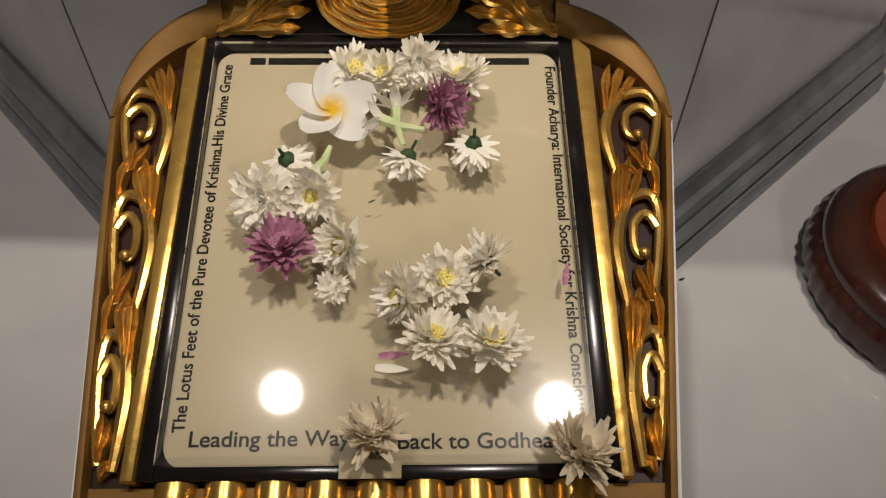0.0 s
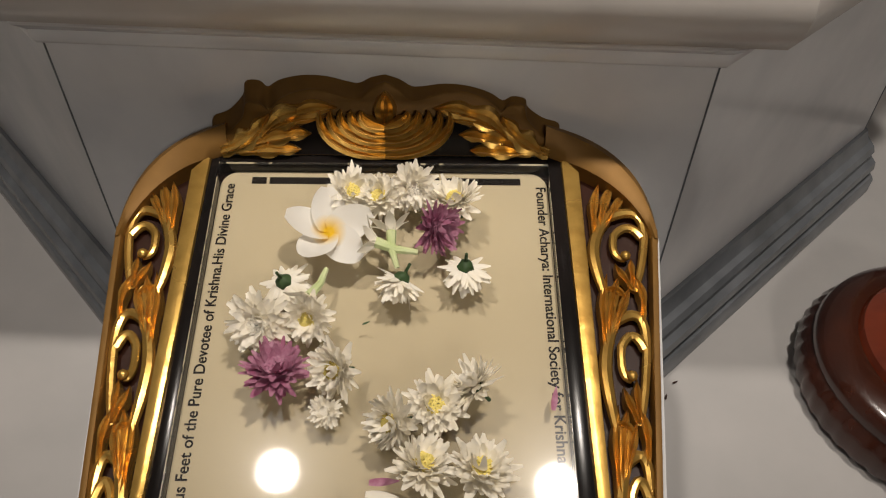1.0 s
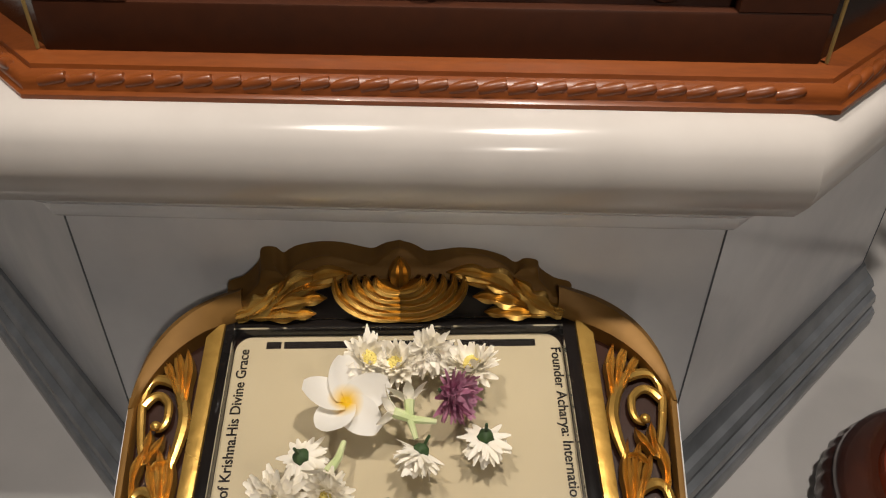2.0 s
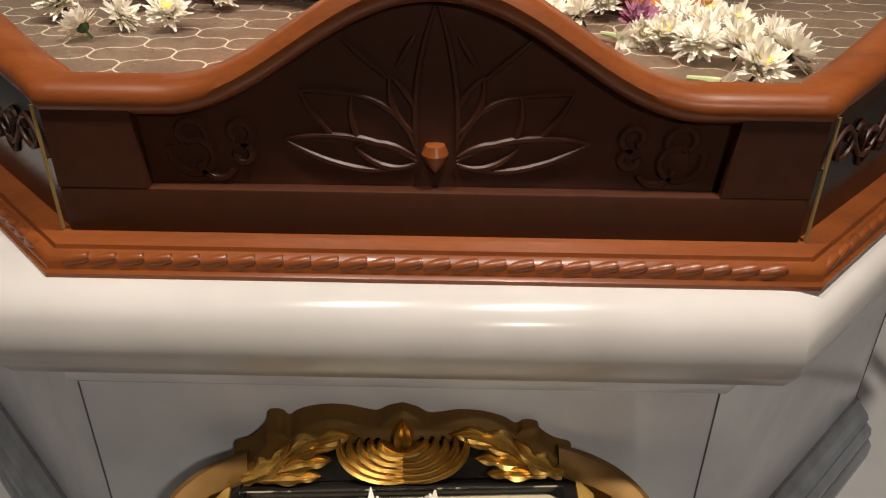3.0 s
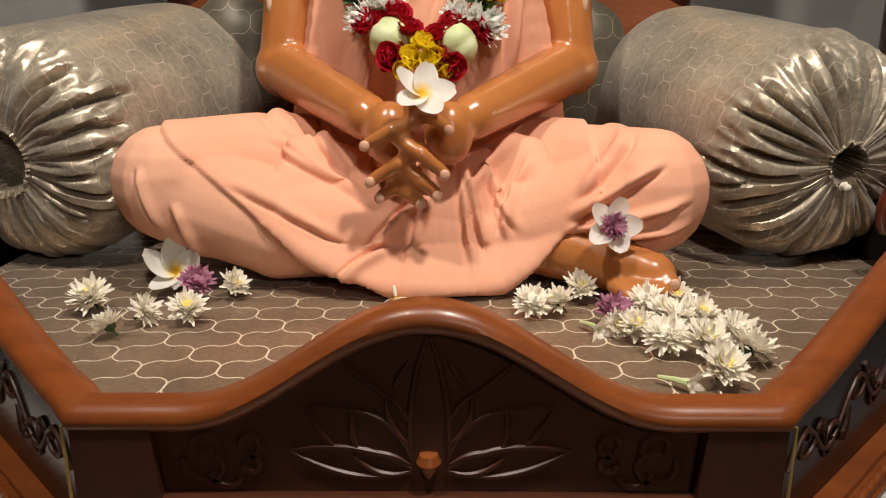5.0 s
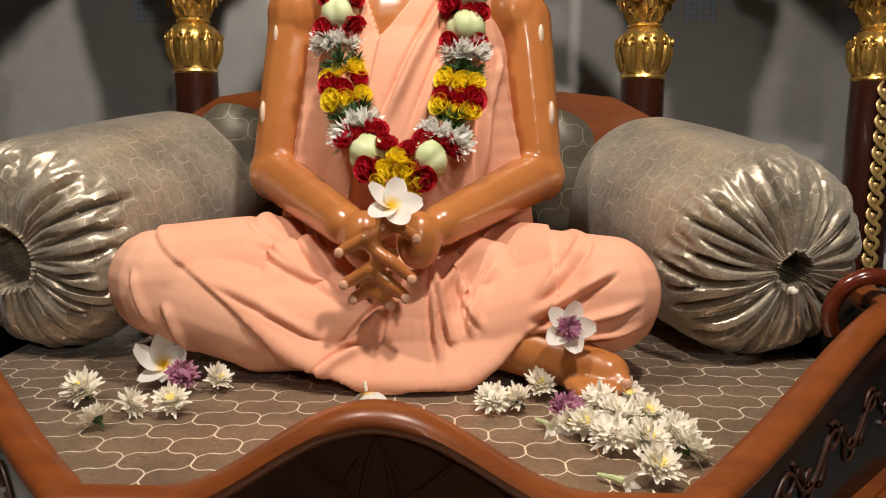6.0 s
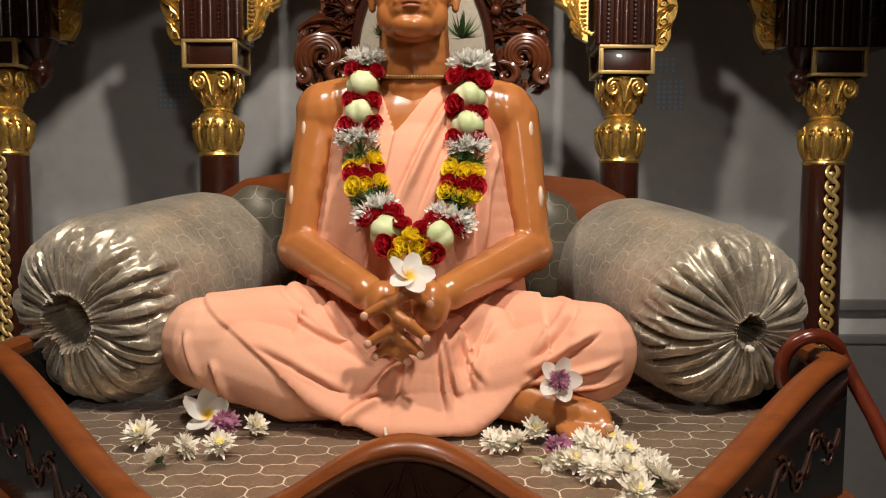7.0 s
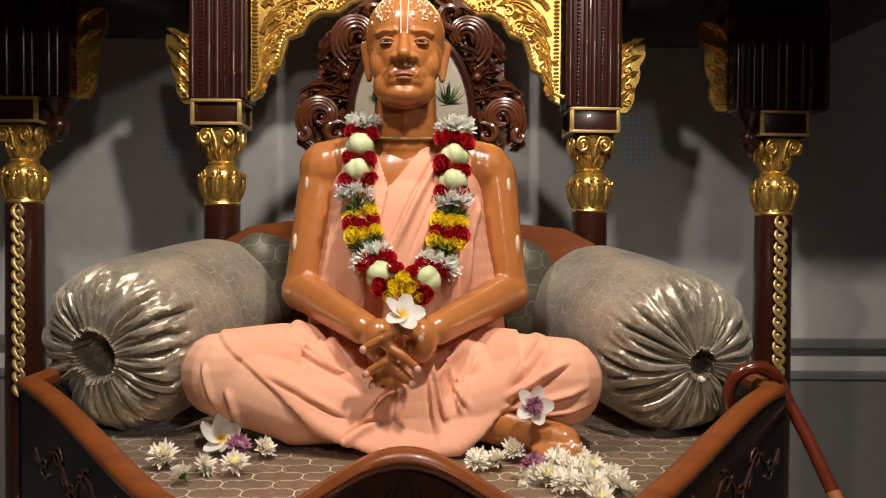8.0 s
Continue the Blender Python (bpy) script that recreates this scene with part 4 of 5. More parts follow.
# ---- gilded arch and canopy ----
arch = thing("gilded_arch", "gilded scalloped arch carved with foliage between the inner columns", "arch")
MX = -0.0325
half = [(-0.413, 1.37), (-0.385, 1.385), (-0.376, 1.42), (-0.362, 1.445), (-0.335, 1.46), (-0.325, 1.5), (-0.312, 1.535), (-0.275, 1.55), (-0.255, 1.585), (-0.225, 1.602), (-0.18, 1.602), (-0.15, 1.628), (-0.11, 1.64), (-0.07, 1.645), (-0.035, 1.675), (0.0, 1.69)]
fine = []
for (xa, za), (xb, zb) in zip(half, half[1:]):
    fine += [(xa + (xb - xa) * t, za + (zb - za) * t) for t in (0, 0.5)]
inner = fine + [(0.0, 1.69)] + [(-x, z) for x, z in reversed(fine)]
outline = [(MX - 0.413, 1.37)] + [(MX + x, z) for x, z in inner[1:-1]] + [(MX + 0.413, 1.37), (MX + 0.413, 1.95), (MX - 0.413, 1.95)]
b = bmesh.new()
prism(b, outline, 0.022, Matrix.Translation((0, 1.918, 0)) @ UPRIGHT)
part("spandrel", b, GOLD, arch)
b = bmesh.new()
tube(b, [(MX + x * 1.005, 1.916, z + 0.004) for x, z in inner[1:-1]], 0.006, 8)
part("edge_roll", b, GOLD, arch)
f = facing(1.917)
for sg in (-1, 1):
    b = bmesh.new()
    for q in range(44):
        ball(b, (MX + sg * 0.402, 1.916, 1.40 + 0.0105 * q), (0.009, 0.005, 0.0042), 6)
    part("bead_row", b, GOLD, arch, kind="stuff")
    for (x0, z0), (x1, z1), (x2, z2), w in [((0.395, 1.385), (0.38, 1.4), (0.37, 1.42), 0.02), ((0.39, 1.40), (0.38, 1.45), (0.345, 1.475), 0.024), ((0.385, 1.43), (0.385, 1.5), (0.34, 1.52), 0.022), ((0.385, 1.47), (0.375, 1.54), (0.325, 1.55), 0.024),
                                    ((0.38, 1.51), (0.36, 1.58), (0.3, 1.575), 0.026), ((0.385, 1.55), (0.36, 1.61), (0.3, 1.61), 0.024), ((0.37, 1.585), (0.31, 1.66), (0.24, 1.63), 0.028), ((0.33, 1.64), (0.26, 1.68), (0.2, 1.635), 0.026),
                                    ((0.28, 1.665), (0.2, 1.70), (0.14, 1.66), 0.026), ((0.2, 1.68), (0.13, 1.71), (0.07, 1.675), 0.024), ((0.38, 1.62), (0.34, 1.68), (0.28, 1.685), 0.024), ((0.39, 1.66), (0.36, 1.71), (0.3, 1.72), 0.024)]:
        b = bmesh.new()
        leaf(b, ((MX + sg * x0, z0), (MX + sg * x1, z1), (MX + sg * x2, z2)), w * 1.2, 0.013, f, 15, 2.5)
        part("leaf", b, GOLD, arch)
    for cx, cz, r in ((0.37, 1.462, 0.016), (0.36, 1.535, 0.017), (0.345, 1.60, 0.018), (0.28, 1.635, 0.016), (0.22, 1.66, 0.015), (0.15, 1.685, 0.014)):
        b = bmesh.new()
        stem(b, coil(MX + sg * cx, cz, r, 0.004, 90, 90 + sg * 470, 22), 0.004, f, 0.004)
        part("scroll", b, GOLD, arch)
    rv = random.Random(17)
    for k in range(15):
        q = (k + 0.5) / 15
        i = min(len(fine) - 2, int(q * (len(fine) - 1)))
        (xa, za), (xb, zb) = fine[i], fine[i + 1]
        d = Vector((xb - xa, zb - za)).normalized()
        nv = Vector((-d.y, d.x))
        for lift, size in ((0.034, 0.017), (0.078, 0.019)):
            c = Vector((xa, za)) + nv * lift + d * 0.01 * (k % 2)
            if abs(c.x) > 0.385 - size or c.y > 1.80:
                continue
            cx = MX - sg * c.x
            b = bmesh.new()
            turn = sg * (1 if k % 2 else -1)
            stem(b, coil(cx, c.y, size, 0.003, 60 * k, 60 * k + turn * 430, 26), [0.0042 - 0.002 * n / 26 for n in range(27)], f, 0.005, 6)
            part("scroll", b, GOLD, arch)
            for w in range(3):
                a0 = radians(60 * k + turn * (40 + 80 * w))
                p0 = Vector((cx + size * math.cos(a0), c.y + size * math.sin(a0)))
                p2 = p0 + Vector((math.cos(a0 + turn * 0.7), math.sin(a0 + turn * 0.7))) * rv.uniform(0.016, 0.026)
                b = bmesh.new()
                leaf(b, (p0, (p0 + p2) / 2 + Vector((0.004 * turn, 0.004)), p2), 0.012, 0.009, f, 7)
                part("leaf", b, GOLD, arch)
b = bmesh.new()
for (xa, za), (xb, zb) in zip(inner, inner[1:]):
    for q in (0.25, 0.75):
        ball(b, (MX + (xa + (xb - xa) * q) * 1.03, 1.915, za + (zb - za) * q + 0.016), (0.0062, 0.004, 0.0062), 6)
part("rope", b, GOLD, arch, kind="stuff")
canopy = thing("canopy_roof", "dark canopy roof boards, enlarged to shade the upper back wall", "canopy")
# board sizes are made up to keep the spots off the upper wall
for lo, hi in (((-1.55, 1.5, 1.62), (-0.61, 2.295, 1.75)), ((0.55, 1.5, 1.61), (1.27, 2.295, 1.75)), ((-0.72, 1.9, 1.951), (0.64, 2.05, 2.3))):
    b = bmesh.new()
    box(b, lo, hi, 0.01)
    part("roof_board", b, BLACK, canopy)

# ---- the carved throne back ----
back = thing("throne_back", "carved dark wooden throne back with scrolls round a grey padded oval", "throne back")
b = bmesh.new()
oval = [(-0.012 + 0.146 * math.sin(2 * math.pi * k / 48), 1.29 + (0.22 if math.cos(2 * math.pi * k / 48) > 0 else 0.3) * math.cos(2 * math.pi * k / 48)) for k in range(48)]
prism(b, oval, 0.03, Matrix.Translation((0, 1.69, 0)) @ UPRIGHT, 0.012)
uvl = b.loops.layers.uv.new("UVMap")
for q in b.faces:
    for lp in q.loops:
        lp[uvl].uv = (lp.vert.co.x, lp.vert.co.z)
part("padding", b, SILVER, back, "grey satin padding")
b = bmesh.new()
tube(b, [(x, 1.692, z) for x, z in oval], 0.011, 8, closed=True)
part("oval_frame", b, DARK, back)
b = bmesh.new()
prism(b, [(-0.2, 1.0), (-0.2, 1.22), (-0.275, 1.25), (-0.28, 1.33), (-0.235, 1.375), (-0.235, 1.45), (-0.19, 1.53), (-0.12, 1.59), (-0.012, 1.63), (0.096, 1.59), (0.166, 1.53), (0.211, 1.45), (0.211, 1.375), (0.256, 1.33), (0.251, 1.25), (0.176, 1.22), (0.176, 1.0)], 0.02, Matrix.Translation((0, 1.721, 0)) @ UPRIGHT)
part("backing", b, CARVED, back)
f = facing(1.715)
for sg in (-1, 1):
    P = lambda px, py, sg=sg: (-0.012 + sg * (725 - px) * 0.00134, 1.305 + (200 - py) * 0.00133)
    for px, py, r, a0, turn, strands in ((566, 206, 50, 250, -400, 5), (590, 235, 24, 60, 380, 3), (632, 62, 58, 250, -330, 5), (655, 22, 34, 220, 360, 3), (532, 238, 16, 120, -400, 2)):
        x, z = P(px, py)
        a, t = (a0, turn) if sg < 0 else (180 - a0, -turn)
        for q in range(strands):
            b = bmesh.new()
            r0 = r * 0.00133 * (1 - 0.17 * q)
            pts = coil(x, z, r0, r0 * 0.22, a + 9 * q * (1 if t > 0 else -1), a + t * (1 - 0.05 * q), 30)
            rise = 0.010 + 0.014 * math.sin(math.pi * (q + 0.5) / strands)
            tube(b, [f(p, c, rise + 0.006 * math.sin(math.pi * n / 30)) for n, (p, c) in enumerate(pts)], [(0.0085 - 0.0055 * n / 30) * min(1, 0.35 + n / 6) for n in range(31)], 8)
            part("scroll", b, CARVED, back)
        b = bmesh.new()
        ball(b, f(x, z, 0.016), (0.006, 0.009, 0.006), 10)
        part("boss", b, CARVED, back)
    b = bmesh.new()
    x, z = P(608, 132)
    ball(b, f(x, z, 0.02), (0.012, 0.012, 0.012), 12)
    part("boss", b, CARVED, back)
    for k in range(13):
        b = bmesh.new()
        a = radians(40 + 24 * k)
        ball(b, f(x - sg * 0.064 * math.cos(a), z + 0.062 * math.sin(a), 0.012), 0.0055, 8)
        part("bead", b, CARVED, back)
    for k in range(11):
        b = bmesh.new()
        a = radians(60 + 26 * k)
        x, z = P(608, 132)
        ex, ez = x + sg * 0.058 * math.cos(a) * -1, z + 0.056 * math.sin(a)
        leaf(b, ((x, z), ((x + ex) / 2, (z + ez) / 2 + 0.004), (ex, ez)), 0.0165, 0.024, f)
        part("shell_rib", b, CARVED, back)
    for c, w in ((((525, 165), (560, 130), (620, 165)), 0.03), (((530, 185), (575, 150), (640, 180)), 0.03), (((560, 100), (590, 60), (640, 40)), 0.03), (((575, 115), (610, 80), (650, 75)), 0.026),
                 (((530, 235), (520, 255), (550, 262)), 0.024), (((560, 240), (560, 265), (590, 250)), 0.022), (((600, 190), (615, 215), (590, 235)), 0.022), (((538, 200), (520, 180), (545, 150)), 0.024), (((556, 160), (575, 135), (600, 175)), 0.02), (((585, 175), (600, 150), (640, 150)), 0.022), (((565, 95), (560, 70), (590, 45)), 0.022), (((600, 95), (620, 110), (655, 95)), 0.022), (((590, 60), (600, 25), (640, 5)), 0.026), (((640, 20), (680, -25), (725, -30)), 0.036), (((650, 50), (670, 5), (720, 0)), 0.03)):
        b = bmesh.new()
        leaf(b, tuple(P(*p) for p in c), w * 1.2, 0.026, f, 15, 2.5)
        part("leaf", b, CARVED, back)


# ---- footprint frame ----
TABLE = dict(at=(-0.02, 0.648, 0.285), turn=(14, 0, 3))
stand = thing("offering_stand", "white marble block stand under the gilded frame", "stand", **TABLE)
b = bmesh.new()
rim = [(-0.186, -0.30), (0.19, -0.30), (0.231, 0.04), (0.222, 0.075), (0.19, 0.1), (-0.172, 0.1), (-0.206, 0.075), (-0.215, 0.04)]
prism(b, [(x * 1.015, y * 1.0) for x, y in rim], 0.05, Matrix.Translation((0, 0, -0.0502)))
part("top", b, MARBLE, stand, smooth=False)
b = bmesh.new()
m = pose(-0.02, 0.648, 0.285, 14, 0, 3)
feet = [m @ Vector((x, y, -0.0505)) for x, y in rim]
lo = [b.verts.new(m.inverted() @ Vector((p.x, min(p.y, 0.72), 0.0))) for p in feet]
hi = [b.verts.new(Vector((x, y, -0.0505))) for x, y in rim]
for k in range(len(rim)):
    b.faces.new((lo[k], lo[(k + 1) % len(rim)], hi[(k + 1) % len(rim)], hi[k]))
b.faces.new(lo), b.faces.new(hi)
part("body", b, MARBLE, stand, smooth=False)

board = thing("footprint_frame", "carved gilded frame with a lettered cream plate under glass", "frame", **TABLE)
flat = lambda a, c, h: Vector((a, c, 0.012 + h))
b = bmesh.new()
prism(b, [(-0.181, -0.296), (0.186, -0.296), (0.229, 0.04), (0.222, 0.07), (0.2, 0.095), (0.16, 0.115), (-0.148, 0.115), (-0.185, 0.095), (-0.206, 0.07), (-0.212, 0.04)], 0.003)
part("base_board", b, BROWN, board)
for sg, xi0, xi1, xo0, xo1 in ((-1, -0.1535, -0.1535, -0.181, -0.212), (1, 0.161, 0.163, 0.186, 0.229)):
    # fillet beside the plate, outer rim, shoulder
    b = bmesh.new()
    prism(b, [(xi0 + sg * 0.003, -0.246), (xi1 + sg * 0.006, 0.094), (xi1 + sg * -0.009, 0.112), (xi0 - sg * 0.0055, -0.246)], 0.019, Matrix.Translation((0, 0, 0.003)), 0.003)
    part("fillet", b, GOLD, board)
    b = bmesh.new()
    prism(b, [(xo0, -0.296), (xo1, 0.04), (xo1 - sg * 0.005, 0.04), (xo0 - sg * 0.005, -0.296)], 0.014, Matrix.Translation((0, 0, 0.0032)), 0.0015)
    part("rim", b, DULL, board)
    b = bmesh.new()
    outer = bez((xo1, 0.03), (xo1 + sg * 0.004, 0.126), (xi1 - sg * 0.022, 0.134), 20)
    inner = bez((xo1 - sg * 0.005, 0.03), (xo1 - sg * 0.014, 0.076), (xi1 + sg * 0.007, 0.1), 14) + [Vector((xi1 + sg * (0.007 - 0.03 * k / 6), 0.1 + 0.013 * k / 6)) for k in range(1, 7)]
    vs = []
    for k, p in enumerate(outer):
        q = inner[min(k, len(inner) - 1)]
        t = k / (len(outer) - 1)
        top = 0.0175 + 0.022 * t * t
        vs.append([b.verts.new((q.x, q.y, 0.003)), b.verts.new((q.x, q.y, 0.0165 + 0.006 * t)), b.verts.new((q.x * 0.75 + p.x * 0.25, q.y * 0.75 + p.y * 0.25, 0.019 + 0.014 * t * t)), b.verts.new((q.x * 0.3 + p.x * 0.7, q.y * 0.3 + p.y * 0.7, top + 0.001)), b.verts.new((p.x, p.y, top - 0.004)), b.verts.new((p.x, p.y, 0.0))])
    for u, v in zip(vs, vs[1:]):
        for k in range(6):
            b.faces.new((u[k], u[(k + 1) % 6], v[(k + 1) % 6], v[k]))
    b.faces.new(vs[0]), b.faces.new(vs[-1])
    part("shoulder", b, DULL, board, "dull gold shoulder")
    # foliage in the side panel
    mid = lambda v: (xi0 + sg * 0.004 + xo0 + (xo1 - xo0) * (v + 0.296) / 0.336) / 2
    gap = lambda v: abs(xo0 + (xo1 - xo0) * (v + 0.296) / 0.336 - xi0) - 0.012
    low = lambda a, c, h: flat(a, c, h - 0.006)
    # units of one scroll: a forked stem, an outer bow with a curled tip, an inner hook and long blades; p runs from the fillet to the rim
    at = lambda p, v: (mid(v) + sg * p * gap(v) * 0.92, v)
    for v0 in (-0.238, -0.128, -0.018):
        size = 1.0 if v0 < -0.02 else 0.84
        spot_at = lambda p, q, v0=v0, size=size: at(p, v0 + size * q)
        b = bmesh.new()
        stem(b, [spot_at(-0.30 - 0.12 * math.sin(math.pi * k / 20) + 0.62 * max(0, k / 20 - 0.45) ** 1.6, 0.095 * k / 20) for k in range(21)], [0.0030 + 0.0022 * math.sin(math.pi * k / 20) for k in range(21)], flat, -0.002)
        part("stem", b, GOLD, board)
        b = bmesh.new()
        bow = bez(spot_at(-0.12, 0.088), spot_at(0.52, 0.108), spot_at(0.42, 0.052), 12) + bez(spot_at(0.42, 0.052), spot_at(0.36, 0.018), spot_at(0.22, 0.004), 8)[1:]
        stem(b, [tuple(p) for p in bow], [0.0046 - 0.0018 * k / (len(bow) - 1) for k in range(len(bow))], flat, -0.003)
        part("scroll", b, GOLD, board)
        b = bmesh.new()
        hook_c = bez(spot_at(0.40, 0.064), spot_at(0.16, 0.086), spot_at(-0.06, 0.066), 8) + bez(spot_at(-0.06, 0.066), spot_at(-0.14, 0.040), spot_at(0.10, 0.040), 8)[1:]
        stem(b, [tuple(p) for p in hook_c], [0.0042 - 0.0014 * k / (len(hook_c) - 1) for k in range(len(hook_c))], flat, -0.003)
        ball(b, flat(*spot_at(0.10, 0.042), 0), (0.0045, 0.0045, 0.004), 8)
        part("scroll", b, GOLD, board)
        for c, w in ((((-0.34, 0.060), (-0.44, 0.095), (-0.22, 0.130)), 0.0105), (((-0.30, 0.066), (-0.22, 0.105), (-0.02, 0.128)), 0.0115), (((-0.24, 0.074), (-0.02, 0.098), (0.16, 0.118)), 0.010),
                     (((0.34, 0.085), (0.44, 0.108), (0.24, 0.128)), 0.0095), (((0.20, 0.006), (0.02, 0.016), (-0.08, 0.034)), 0.009), (((0.22, 0.006), (0.16, 0.024), (0.20, 0.040)), 0.008), (((-0.30, 0.004), (-0.08, 0.008), (0.10, -0.006)), 0.009)):
            b = bmesh.new()
            leaf(b, tuple(spot_at(*p) for p in c), w, 0.0115, low, 15, 1.5)
            part("leaf", b, GOLD, board)
# black bevelled border round the sunken plate
b = bmesh.new()
for lo, hi in (((-0.1475, -0.245, 0.0032), (-0.137, 0.112, 0.0185)), ((0.143, -0.245, 0.0032), (0.1555, 0.112, 0.0185)), ((-0.137, 0.1025, 0.0032), (0.143, 0.112, 0.0185)), ((-0.137, -0.245, 0.0032), (0.143, -0.2365, 0.0185))):
    box(b, lo, hi, 0.001)
part("border", b, BLACK, board, "black bevelled border")


def rounded(x0, y0, x1, y1, r, n=6):
    pts = []
    for cx, cy, a in ((x1 - r, y1 - r, 0), (x0 + r, y1 - r, 90), (x0 + r, y0 + r, 180), (x1 - r, y0 + r, 270)):
        pts += [(cx + r * math.cos(radians(a + 90 * k / n)), cy + r * math.sin(radians(a + 90 * k / n))) for k in range(n + 1)]
    return pts


b = bmesh.new()
prism(b, rounded(-0.1368, -0.2363, 0.1428, 0.1023, 0.016), 0.004, Matrix.Translation((0, 0, 0.0032)))
plate = part("plate", b, CREAM, board, "cream printed plate")
b = bmesh.new()
prism(b, [(-0.021, -0.2455), (0.018, -0.2455), (0.018, -0.234), (-0.021, -0.234)], 0.0012, Matrix.Translation((0, 0, 0.0214)))
part("tab", b, CREAM, board)
b = bmesh.new()
box(b, (-0.1368, -0.2363, 0.0187), (0.1428, 0.1023, 0.0212))
pane = part("glass_pane", b, GLASS, board, "clear glass sheet", smooth=False)
pane.visible_shadow = False


def lettering(text, at, size, turn, width):
    c = bpy.data.curves.new("lettering", "FONT")
    c.body, c.size, c.extrude, c.offset = text, size, 0.0002, 0.00016
    ob = new("lettering", c)
    me = bpy.data.meshes.new_from_object(ob.evaluated_get(bpy.context.evaluated_depsgraph_get()))
    bpy.data.objects.remove(ob)
    w = max(v.co.x for v in me.vertices) - min(v.co.x for v in me.vertices)
    me.transform(Matrix.Diagonal((width / w, 1, 1, 1)))
    me.materials.append(INK)
    ob = new("lettering", me)
    ob.parent = board
    ob.matrix_local = Matrix.Translation((*at, 0.0076)) @ Matrix.Rotation(radians(turn), 4, "Z")
    return ob


lettering("Leading the Way", (-0.1215, -0.222), 0.0145, 0, 0.1045)
lettering("Back to Godhead", (0.0140, -0.2245), 0.0145, 0, 0.1085)
lettering("The Lotus Feet of the Pure Devotee of Krishna.His Divine Grace", (-0.1245, -0.2128), 0.0118, 90, 0.302)
lettering("Founder Acharya: International Society for Krishna Consciousness", (0.1330, 0.088), 0.0118, -90, 0.309)
# the name along the top, as plain bars
for x0, x1 in ((-0.1105, -0.098), (-0.0955, -0.03), (-0.026, 0.034), (0.038, 0.05), (0.0535, 0.12)):
    b = bmesh.new()
    box(b, (x0, 0.0897, 0.0074), (x1, 0.0965, 0.0077))
    part("name_bar", b, INK, board)
# fluted bolster along the foot
for k in range(9):
    x = -0.125 + 0.0315 * k
    b = bmesh.new()
    n = 12
    ring = [(x + 0.0135 * math.cos(math.pi * q / n), 0.005 + 0.014 * math.sin(math.pi * q / n)) for q in range(n + 1)]
    front_r = [b.verts.new((px, -0.2455, pz)) for px, pz in ring]
    mid_r = [b.verts.new((px, -0.268, pz * 1.15)) for px, pz in ring]
    back_r = [b.verts.new((px, -0.2935, pz * 0.8)) for px, pz in ring]
    for u, v in ((front_r, mid_r), (mid_r, back_r)):
        for q in range(n):
            b.faces.new((u[q], u[q + 1], v[q + 1], v[q]))
    b.faces.new(front_r), b.faces.new(back_r)
    part("flute", b, GOLD, board)
b = bmesh.new()
prism(b, [(-0.18, -0.2955), (0.185, -0.2955), (0.19, -0.2475), (-0.183, -0.2475)], 0.0035, Matrix.Translation((0, 0, 0.0032)))
part("foot_board", b, DULL, board)
# the raised crest at the head
up = Vector((0, 0.56, 0.83))
nrm = Vector((0, -0.83, 0.56))
crest = lambda a, c, h: Vector((0.004 + a, 0.113, 0.018)) + up * c + nrm * h
edge = [(0.15, 0.0), (0.148, 0.014), (0.134, 0.02), (0.121, 0.033), (0.118, 0.044), (0.107, 0.046), (0.099, 0.04), (0.088, 0.049), (0.07, 0.056), (0.05, 0.057), (0.032, 0.052), (0.022, 0.051), (0.012, 0.059), (0.0, 0.064)]
soft = []
for k in range(len(edge) - 1):
    p0, p1, p2, p3 = (Vector(edge[max(0, min(len(edge) - 1, k + q))]) for q in (-1, 0, 1, 2))
    soft += [tuple(0.5 * (2 * p1 + (p2 - p0) * u + (2 * p0 - 5 * p1 + 4 * p2 - p3) * u * u + (3 * p1 - p0 - 3 * p2 + p3) * u ** 3)) for u in (0, 0.25, 0.5, 0.75)]
soft.append(edge[-1])
ol = soft + [(-x, z) for x, z in reversed(soft[:-1])]
b = bmesh.new()
rims = []
for shrink, h, back in ((0.94, 0.0, 0.0), (0.985, -0.002, 0.0), (1.0, -0.006, 0.0), (1.02, -0.006, 0.018)):
    rims.append([b.verts.new(crest(x * (1 - (1 - shrink) * 0.5), z * shrink, h) + Vector((0, back, back * 0.25))) for x, z in ol])
b.faces.new(rims[0]), b.faces.new(rims[-1])
for fr_v, bk_v in zip(rims, rims[1:]):
    for k in range(len(ol)):
        b.faces.new((fr_v[k], fr_v[(k + 1) % len(ol)], bk_v[(k + 1) % len(ol)], bk_v[k]))
part("crest", b, DULL, board, "scalloped dull gold crest")
b = bmesh.new()
prism(b, [(-0.1, 0.001), (0.1, 0.001), (0.085, 0.02), (0.05, 0.035), (-0.05, 0.035), (-0.085, 0.02)], 0.001, Matrix(((1, 0, 0, 0.004), (0, up.y, nrm.y, 0.113), (0, up.z, nrm.z, 0.018), (0, 0, 0, 1))) @ Matrix.Translation((0, 0, 0.0012)))
part("crest_ground", b, BLACK, board)
